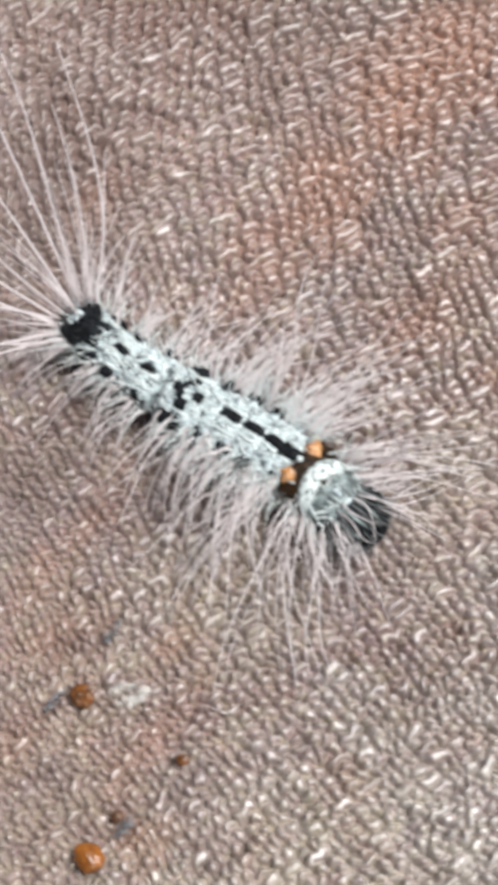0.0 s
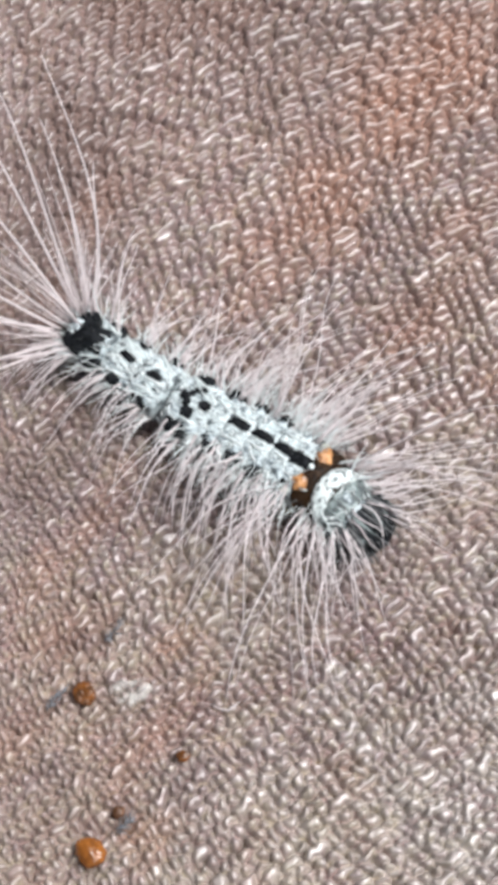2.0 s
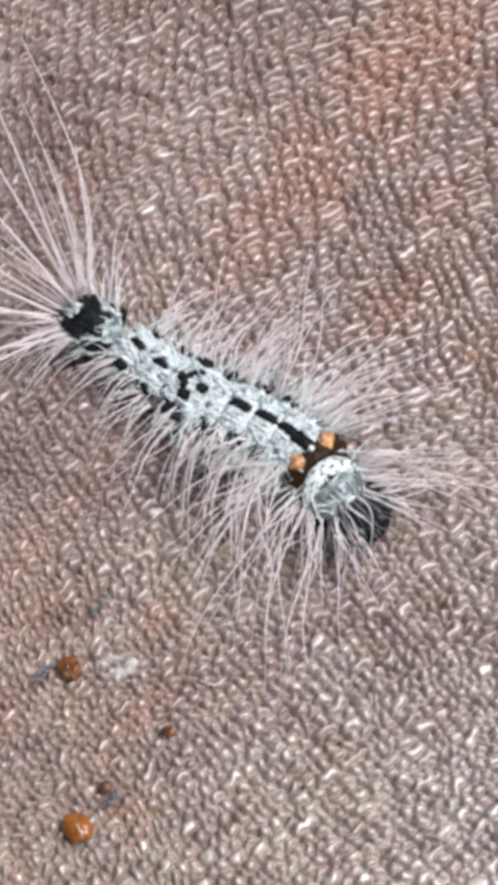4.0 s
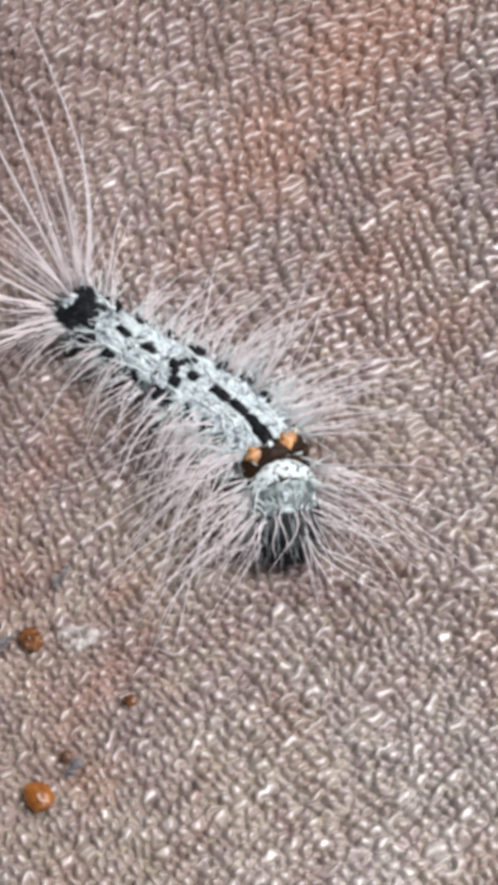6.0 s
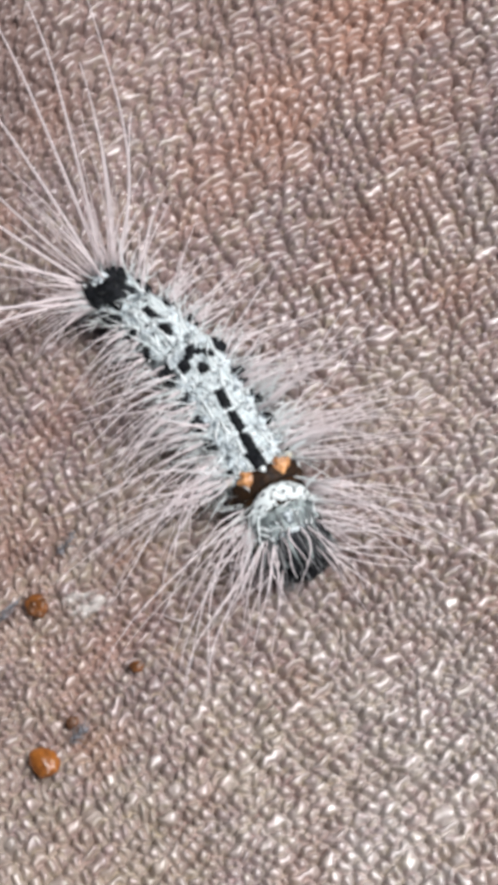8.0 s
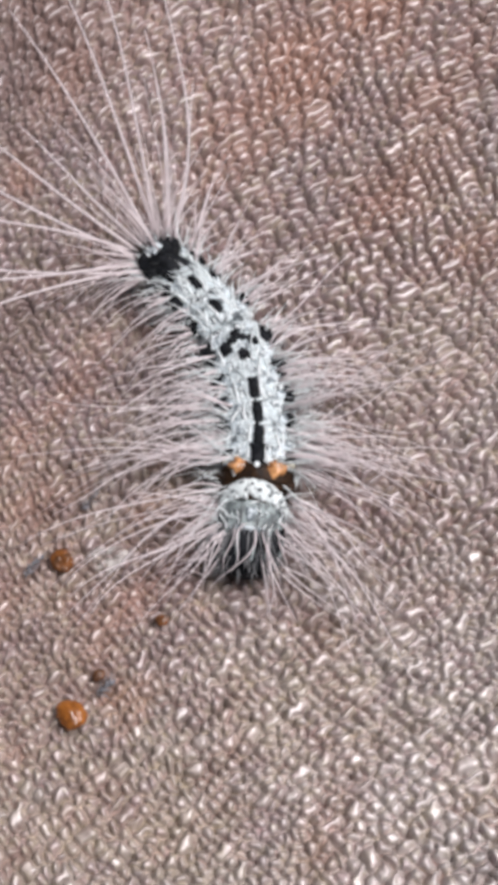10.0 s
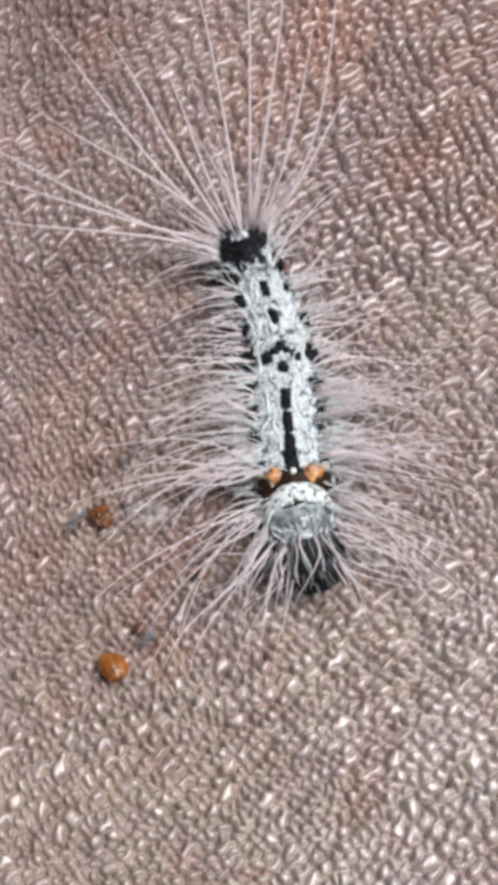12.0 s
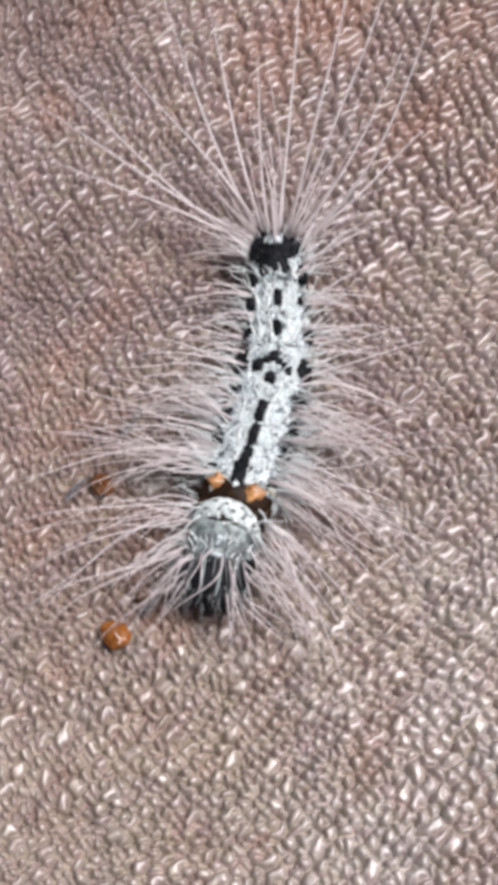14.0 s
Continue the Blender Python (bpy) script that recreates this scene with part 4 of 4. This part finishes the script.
    walk(seg[4], [
        (0.0, pose(-0.00382, 0.00352, 0, 0, 0, -30.9)), (0.5, pose(-0.00393, 0.00350, 0, 0, 0, -30.1)), (1.0, pose(-0.00393, 0.00355, 0, 0, 0, -30.0)),
        (1.5, pose(-0.00383, 0.00328, 0, 0, 0, -30.1)), (2.0, pose(-0.00342, 0.00311, 0, 0, 0, -29.8)), (2.2, pose(-0.00333, 0.00304, 0, 0, 0, -28.1)),
        (4.3, pose(-0.00247, 0.00235, 0, 0, 0, -28.4)), (4.5, pose(-0.00217, 0.00190, 0, 0, 0, -31.6)), (5.0, pose(-0.00134, 0.00160, 0, 0, 0, -31.1)),
        (5.5, pose(-0.00112, 0.00151, 0, 0, 0, -29.9)), (5.7, pose(-0.00106, 0.00152, 0, 0, 0, -30.3)), (5.9, pose(-0.00115, 0.00154, 0, 0, 0, -34.4)),
        (6.0, pose(-0.00123, 0.00157, 0, 0, 0, -35.4)), (6.5, pose(-0.00135, 0.00118, 0, 0, 0, -47.4)), (7.0, pose(-0.00116, 0.00073, 0, 0, 0, -53.5)),
        (7.2, pose(-0.00134, 0.00070, 0, 0, 0, -53.1)), (9.3, pose(-0.00023, -0.00245, 0, 0, 0, -72.8)), (9.5, pose(-0.00019, -0.00233, 0, 0, 0, -72.3)),
        (10.0, pose(-0.00024, -0.00234, 0, 0, 0, -73.8)), (10.5, pose(-0.00052, -0.00254, 0, 0, 0, -75.7)), (11.0, pose(-0.00074, -0.00265, 0, 0, 0, -74.1)),
        (11.2, pose(-0.00029, -0.00359, 0, 0, 0, -80.4)), (11.4, pose(-0.00057, -0.00457, 0, 0, 0, -86.4)), (11.5, pose(-0.00050, -0.00472, 0, 0, 0, -88.1)),
        (12.0, pose(-0.00035, -0.00576, 0, 0, 0, -85.7)), (12.5, pose(-0.00040, -0.00581, 0, 0, 0, -86.8)), (12.7, pose(-0.00038, -0.00570, 0, 0, 0, -85.1)),
        (12.9, pose(-0.00036, -0.00591, 0, 0, 0, -86.7)), (13.0, pose(-0.00044, -0.00604, 0, 0, 0, -91.1)), (13.5, pose(-0.00060, -0.00657, 0, 0, 0, -97.3)),
        (13.7, pose(-0.00015, -0.00792, 0, 0, 0, -101.9)), (14.0, pose(-0.00133, -0.00849, 0, 0, 0, -103.7)),
    ])
    walk(seg[5], [
        (0.0, pose(-0.00253, 0.00274, 0, 0, 0, -31.5)), (0.5, pose(-0.00258, 0.00272, 0, 0, 0, -30.6)), (1.0, pose(-0.00259, 0.00277, 0, 0, 0, -30.3)),
        (1.5, pose(-0.00254, 0.00254, 0, 0, 0, -30.0)), (2.0, pose(-0.00206, 0.00233, 0, 0, 0, -29.8)), (2.2, pose(-0.00198, 0.00232, 0, 0, 0, -28.6)),
        (4.3, pose(-0.00106, 0.00162, 0, 0, 0, -27.1)), (4.5, pose(-0.00088, 0.00115, 0, 0, 0, -29.2)), (5.0, pose(-0.00010, 0.00087, 0, 0, 0, -30.3)),
        (5.5, pose(0.00013, 0.00081, 0, 0, 0, -28.8)), (5.7, pose(0.00014, 0.00084, 0, 0, 0, -29.6)), (5.9, pose(-0.00007, 0.00078, 0, 0, 0, -36.6)),
        (6.0, pose(-0.00015, 0.00077, 0, 0, 0, -38.4)), (6.5, pose(-0.00042, 0.00010, 0, 0, 0, -51.2)), (7.0, pose(-0.00031, -0.00052, 0, 0, 0, -57.6)),
        (7.2, pose(-0.00046, -0.00056, 0, 0, 0, -56.7)), (9.3, pose(0.00018, -0.00384, 0, 0, 0, -74.5)), (9.5, pose(0.00022, -0.00370, 0, 0, 0, -74.7)),
        (10.0, pose(0.00009, -0.00375, 0, 0, 0, -79.8)), (10.5, pose(-0.00022, -0.00405, 0, 0, 0, -82.2)), (11.0, pose(-0.00040, -0.00411, 0, 0, 0, -80.3)),
        (11.2, pose(-0.00010, -0.00498, 0, 0, 0, -84.1)), (11.4, pose(-0.00048, -0.00603, 0, 0, 0, -86.7)), (11.5, pose(-0.00046, -0.00617, 0, 0, 0, -88.7)),
        (12.0, pose(-0.00026, -0.00711, 0, 0, 0, -86.6)), (12.5, pose(-0.00034, -0.00719, 0, 0, 0, -87.7)), (12.7, pose(-0.00029, -0.00703, 0, 0, 0, -87.1)),
        (12.9, pose(-0.00033, -0.00732, 0, 0, 0, -91.0)), (13.0, pose(-0.00052, -0.00748, 0, 0, 0, -95.4)), (13.5, pose(-0.00086, -0.00805, 0, 0, 0, -103.0)),
        (13.7, pose(-0.00050, -0.00929, 0, 0, 0, -106.1)), (14.0, pose(-0.00169, -0.00983, 0, 0, 0, -106.2)),
    ])
    walk(seg[6], [
        (0.0, pose(-0.00126, 0.00193, 0, 0, 0, -33.9)), (0.5, pose(-0.00126, 0.00189, 0, 0, 0, -33.6)), (1.0, pose(-0.00127, 0.00197, 0, 0, 0, -33.1)),
        (1.5, pose(-0.00126, 0.00178, 0, 0, 0, -32.1)), (2.0, pose(-0.00072, 0.00154, 0, 0, 0, -32.0)), (2.2, pose(-0.00067, 0.00157, 0, 0, 0, -31.7)),
        (4.3, pose(0.00032, 0.00087, 0, 0, 0, -30.7)), (4.5, pose(0.00042, 0.00041, 0, 0, 0, -30.8)), (5.0, pose(0.00113, 0.00013, 0, 0, 0, -32.2)),
        (5.5, pose(0.00137, 0.00011, 0, 0, 0, -30.7)), (5.7, pose(0.00132, 0.00015, 0, 0, 0, -31.3)), (5.9, pose(0.00095, -0.00005, 0, 0, 0, -41.5)),
        (6.0, pose(0.00086, -0.00011, 0, 0, 0, -44.2)), (6.5, pose(0.00043, -0.00104, 0, 0, 0, -55.9)), (7.0, pose(0.00047, -0.00182, 0, 0, 0, -60.4)),
        (7.2, pose(0.00036, -0.00187, 0, 0, 0, -59.4)), (9.3, pose(0.00057, -0.00523, 0, 0, 0, -73.6)), (9.5, pose(0.00058, -0.00509, 0, 0, 0, -75.5)),
        (10.0, pose(0.00027, -0.00519, 0, 0, 0, -85.7)), (10.5, pose(-0.00008, -0.00560, 0, 0, 0, -87.1)), (11.0, pose(-0.00023, -0.00561, 0, 0, 0, -86.1)),
        (11.2, pose(-0.00001, -0.00640, 0, 0, 0, -87.9)), (11.4, pose(-0.00040, -0.00749, 0, 0, 0, -87.4)), (11.5, pose(-0.00044, -0.00762, 0, 0, 0, -89.0)),
        (12.0, pose(-0.00018, -0.00847, 0, 0, 0, -86.6)), (12.5, pose(-0.00028, -0.00858, 0, 0, 0, -87.9)), (12.7, pose(-0.00024, -0.00835, 0, 0, 0, -89.0)),
        (12.9, pose(-0.00042, -0.00873, 0, 0, 0, -96.3)), (13.0, pose(-0.00071, -0.00891, 0, 0, 0, -99.3)), (13.5, pose(-0.00127, -0.00951, 0, 0, 0, -107.6)),
        (13.7, pose(-0.00094, -0.01065, 0, 0, 0, -109.5)), (14.0, pose(-0.00210, -0.01116, 0, 0, 0, -108.0)),
    ])
    walk(seg[7], [
        (0.0, pose(-0.00005, 0.00106, 0, 0, 0, -37.5)), (0.5, pose(-0.00000, 0.00099, 0, 0, 0, -38.1)), (1.0, pose(-0.00002, 0.00109, 0, 0, 0, -37.6)),
        (1.5, pose(-0.00004, 0.00096, 0, 0, 0, -35.9)), (2.0, pose(0.00057, 0.00067, 0, 0, 0, -35.9)), (2.2, pose(0.00058, 0.00072, 0, 0, 0, -36.6)),
        (4.3, pose(0.00157, 0.00002, 0, 0, 0, -38.5)), (4.5, pose(0.00166, -0.00040, 0, 0, 0, -36.1)), (5.0, pose(0.00229, -0.00066, 0, 0, 0, -36.5)),
        (5.5, pose(0.00256, -0.00066, 0, 0, 0, -35.8)), (5.7, pose(0.00246, -0.00060, 0, 0, 0, -35.8)), (5.9, pose(0.00188, -0.00097, 0, 0, 0, -48.7)),
        (6.0, pose(0.00174, -0.00110, 0, 0, 0, -52.6)), (6.5, pose(0.00118, -0.00227, 0, 0, 0, -61.4)), (7.0, pose(0.00120, -0.00315, 0, 0, 0, -62.0)),
        (7.2, pose(0.00112, -0.00321, 0, 0, 0, -61.2)), (9.3, pose(0.00101, -0.00661, 0, 0, 0, -70.9)), (9.5, pose(0.00094, -0.00649, 0, 0, 0, -75.3)),
        (10.0, pose(0.00031, -0.00665, 0, 0, 0, -91.1)), (10.5, pose(-0.00005, -0.00717, 0, 0, 0, -90.3)), (11.0, pose(-0.00019, -0.00713, 0, 0, 0, -90.9)),
        (11.2, pose(0.00000, -0.00783, 0, 0, 0, -91.4)), (11.4, pose(-0.00035, -0.00895, 0, 0, 0, -89.0)), (11.5, pose(-0.00041, -0.00907, 0, 0, 0, -89.4)),
        (12.0, pose(-0.00009, -0.00982, 0, 0, 0, -85.6)), (12.5, pose(-0.00023, -0.00997, 0, 0, 0, -87.7)), (12.7, pose(-0.00024, -0.00968, 0, 0, 0, -90.9)),
        (12.9, pose(-0.00064, -0.01012, 0, 0, 0, -101.9)), (13.0, pose(-0.00099, -0.01035, 0, 0, 0, -102.8)), (13.5, pose(-0.00177, -0.01095, 0, 0, 0, -110.7)),
        (13.7, pose(-0.00145, -0.01200, 0, 0, 0, -112.0)), (14.0, pose(-0.00255, -0.01248, 0, 0, 0, -108.9)),
    ])
    walk(seg[8], [
        (0.0, pose(0.00110, 0.00012, 0, 0, 0, -41.1)), (0.5, pose(0.00118, -0.00002, 0, 0, 0, -42.7)), (1.0, pose(0.00115, 0.00010, 0, 0, 0, -42.4)),
        (1.5, pose(0.00112, 0.00005, 0, 0, 0, -40.0)), (2.0, pose(0.00179, -0.00029, 0, 0, 0, -40.4)), (2.2, pose(0.00174, -0.00023, 0, 0, 0, -41.9)),
        (4.3, pose(0.00265, -0.00100, 0, 0, 0, -48.2)), (4.5, pose(0.00278, -0.00133, 0, 0, 0, -43.3)), (5.0, pose(0.00335, -0.00152, 0, 0, 0, -42.3)),
        (5.5, pose(0.00365, -0.00155, 0, 0, 0, -43.4)), (5.7, pose(0.00350, -0.00144, 0, 0, 0, -42.9)), (5.9, pose(0.00267, -0.00202, 0, 0, 0, -57.7)),
        (6.0, pose(0.00247, -0.00224, 0, 0, 0, -62.6)), (6.5, pose(0.00180, -0.00357, 0, 0, 0, -67.5)), (7.0, pose(0.00190, -0.00449, 0, 0, 0, -62.6)),
        (7.2, pose(0.00185, -0.00457, 0, 0, 0, -62.3)), (9.3, pose(0.00152, -0.00796, 0, 0, 0, -67.9)), (9.5, pose(0.00131, -0.00787, 0, 0, 0, -75.0)),
        (10.0, pose(0.00023, -0.00814, 0, 0, 0, -95.4)), (10.5, pose(-0.00008, -0.00872, 0, 0, 0, -92.0)), (11.0, pose(-0.00027, -0.00868, 0, 0, 0, -94.3)),
        (11.2, pose(-0.00007, -0.00927, 0, 0, 0, -94.6)), (11.4, pose(-0.00036, -0.01042, 0, 0, 0, -91.4)), (11.5, pose(-0.00041, -0.01052, 0, 0, 0, -90.1)),
        (12.0, pose(0.00003, -0.01117, 0, 0, 0, -83.8)), (12.5, pose(-0.00017, -0.01137, 0, 0, 0, -87.4)), (12.7, pose(-0.00028, -0.01101, 0, 0, 0, -92.7)),
        (12.9, pose(-0.00100, -0.01150, 0, 0, 0, -107.4)), (13.0, pose(-0.00136, -0.01177, 0, 0, 0, -105.7)), (13.5, pose(-0.00233, -0.01236, 0, 0, 0, -112.0)),
        (13.7, pose(-0.00202, -0.01334, 0, 0, 0, -114.0)), (14.0, pose(-0.00300, -0.01380, 0, 0, 0, -108.9)),
    ])
    walk(seg[9], [
        (0.0, pose(0.00221, -0.00090, 0, 0, 0, -43.4)), (0.5, pose(0.00229, -0.00110, 0, 0, 0, -45.1)), (1.0, pose(0.00228, -0.00100, 0, 0, 0, -45.4)),
        (1.5, pose(0.00227, -0.00097, 0, 0, 0, -42.9)), (2.0, pose(0.00298, -0.00137, 0, 0, 0, -43.8)), (2.2, pose(0.00287, -0.00132, 0, 0, 0, -45.5)),
        (4.3, pose(0.00368, -0.00235, 0, 0, 0, -55.1)), (4.5, pose(0.00390, -0.00252, 0, 0, 0, -49.5)), (5.0, pose(0.00442, -0.00261, 0, 0, 0, -47.8)),
        (5.5, pose(0.00463, -0.00265, 0, 0, 0, -52.6)), (5.7, pose(0.00449, -0.00254, 0, 0, 0, -53.0)), (5.9, pose(0.00346, -0.00368, 0, 0, 0, -71.2)),
        (6.0, pose(0.00311, -0.00390, 0, 0, 0, -75.2)), (6.5, pose(0.00234, -0.00514, 0, 0, 0, -74.9)), (7.0, pose(0.00257, -0.00579, 0, 0, 0, -62.9)),
        (7.2, pose(0.00257, -0.00596, 0, 0, 0, -63.2)), (9.3, pose(0.00211, -0.00935, 0, 0, 0, -66.5)), (9.5, pose(0.00168, -0.00927, 0, 0, 0, -76.2)),
        (10.0, pose(0.00004, -0.00968, 0, 0, 0, -98.3)), (10.5, pose(-0.00015, -0.01031, 0, 0, 0, -92.9)), (11.0, pose(-0.00042, -0.01033, 0, 0, 0, -96.2)),
        (11.2, pose(-0.00026, -0.01097, 0, 0, 0, -97.7)), (11.4, pose(-0.00044, -0.01207, 0, 0, 0, -94.5)), (11.5, pose(-0.00043, -0.01216, 0, 0, 0, -91.3)),
        (12.0, pose(0.00020, -0.01252, 0, 0, 0, -81.3)), (12.5, pose(-0.00010, -0.01302, 0, 0, 0, -87.8)), (12.7, pose(-0.00038, -0.01257, 0, 0, 0, -94.4)),
        (12.9, pose(-0.00158, -0.01308, 0, 0, 0, -112.4)), (13.0, pose(-0.00181, -0.01327, 0, 0, 0, -108.0)), (13.5, pose(-0.00293, -0.01387, 0, 0, 0, -111.4)),
        (13.7, pose(-0.00286, -0.01512, 0, 0, 0, -116.4)), (14.0, pose(-0.00350, -0.01530, 0, 0, 0, -107.6)),
    ])
    walk(seg[10], [
        (0.0, pose(0.00318, -0.00181, 0, 0, 0, -42.5)), (0.5, pose(0.00314, -0.00194, 0, 0, 0, -43.6)), (1.0, pose(0.00318, -0.00191, 0, 0, 0, -44.3)),
        (1.5, pose(0.00326, -0.00189, 0, 0, 0, -42.2)), (2.0, pose(0.00380, -0.00217, 0, 0, 0, -43.9)), (2.2, pose(0.00368, -0.00214, 0, 0, 0, -45.0)),
        (4.3, pose(0.00445, -0.00340, 0, 0, 0, -51.7)), (4.5, pose(0.00479, -0.00357, 0, 0, 0, -48.5)), (5.0, pose(0.00523, -0.00352, 0, 0, 0, -48.7)),
        (5.5, pose(0.00530, -0.00364, 0, 0, 0, -59.4)), (5.7, pose(0.00521, -0.00369, 0, 0, 0, -62.9)), (5.9, pose(0.00379, -0.00499, 0, 0, 0, -80.2)),
        (6.0, pose(0.00336, -0.00530, 0, 0, 0, -83.8)), (6.5, pose(0.00261, -0.00638, 0, 0, 0, -80.8)), (7.0, pose(0.00315, -0.00695, 0, 0, 0, -63.7)),
        (7.2, pose(0.00313, -0.00711, 0, 0, 0, -64.2)), (9.3, pose(0.00261, -0.01054, 0, 0, 0, -68.6)), (9.5, pose(0.00194, -0.01050, 0, 0, 0, -79.8)),
        (10.0, pose(-0.00015, -0.01089, 0, 0, 0, -98.9)), (10.5, pose(-0.00023, -0.01170, 0, 0, 0, -94.0)), (11.0, pose(-0.00061, -0.01198, 0, 0, 0, -96.2)),
        (11.2, pose(-0.00052, -0.01262, 0, 0, 0, -100.0)), (11.4, pose(-0.00058, -0.01347, 0, 0, 0, -96.9)), (11.5, pose(-0.00048, -0.01356, 0, 0, 0, -92.6)),
        (12.0, pose(0.00047, -0.01400, 0, 0, 0, -77.8)), (12.5, pose(-0.00007, -0.01438, 0, 0, 0, -89.5)), (12.7, pose(-0.00052, -0.01417, 0, 0, 0, -95.7)),
        (12.9, pose(-0.00210, -0.01426, 0, 0, 0, -114.3)), (13.0, pose(-0.00223, -0.01452, 0, 0, 0, -109.4)), (13.5, pose(-0.00337, -0.01503, 0, 0, 0, -109.3)),
        (13.7, pose(-0.00340, -0.01618, 0, 0, 0, -118.4)), (14.0, pose(-0.00394, -0.01679, 0, 0, 0, -105.1)),
    ])
    walk(head, [
        (0.0, pose(0.00428, -0.00273, 0, 0, 0, -36.5)), (0.5, pose(0.00412, -0.00278, 0, 0, 0, -36.5)), (1.0, pose(0.00421, -0.00282, 0, 0, 0, -37.1)),
        (1.5, pose(0.00439, -0.00282, 0, 0, 0, -35.2)), (2.0, pose(0.00471, -0.00301, 0, 0, 0, -40.6)), (2.2, pose(0.00460, -0.00299, 0, 0, 0, -39.5)),
        (4.3, pose(0.00546, -0.00438, 0, 0, 0, -33.0)), (4.5, pose(0.00588, -0.00459, 0, 0, 0, -35.0)), (5.0, pose(0.00615, -0.00450, 0, 0, 0, -43.2)),
        (5.5, pose(0.00591, -0.00481, 0, 0, 0, -64.6)), (5.7, pose(0.00578, -0.00509, 0, 0, 0, -72.6)), (5.9, pose(0.00392, -0.00644, 0, 0, 0, -88.9)),
        (6.0, pose(0.00342, -0.00681, 0, 0, 0, -91.4)), (6.5, pose(0.00275, -0.00775, 0, 0, 0, -87.3)), (7.0, pose(0.00375, -0.00822, 0, 0, 0, -66.1)),
        (7.2, pose(0.00372, -0.00836, 0, 0, 0, -66.1)), (9.3, pose(0.00303, -0.01185, 0, 0, 0, -77.0)), (9.5, pose(0.00209, -0.01185, 0, 0, 0, -88.3)),
        (10.0, pose(-0.00034, -0.01219, 0, 0, 0, -97.5)), (10.5, pose(-0.00037, -0.01321, 0, 0, 0, -96.9)), (11.0, pose(-0.00077, -0.01375, 0, 0, 0, -93.8)),
        (11.2, pose(-0.00086, -0.01437, 0, 0, 0, -101.9)), (11.4, pose(-0.00079, -0.01498, 0, 0, 0, -98.1)), (11.5, pose(-0.00056, -0.01506, 0, 0, 0, -93.8)),
        (12.0, pose(0.00088, -0.01557, 0, 0, 0, -73.4)), (12.5, pose(-0.00010, -0.01585, 0, 0, 0, -93.7)), (12.7, pose(-0.00071, -0.01589, 0, 0, 0, -96.3)),
        (12.9, pose(-0.00266, -0.01552, 0, 0, 0, -113.4)), (13.0, pose(-0.00272, -0.01585, 0, 0, 0, -110.5)), (13.5, pose(-0.00377, -0.01631, 0, 0, 0, -105.7)),
        (13.7, pose(-0.00404, -0.01728, 0, 0, 0, -121.8)), (14.0, pose(-0.00432, -0.01843, 0, 0, 0, -101.0)),
    ])


motions()
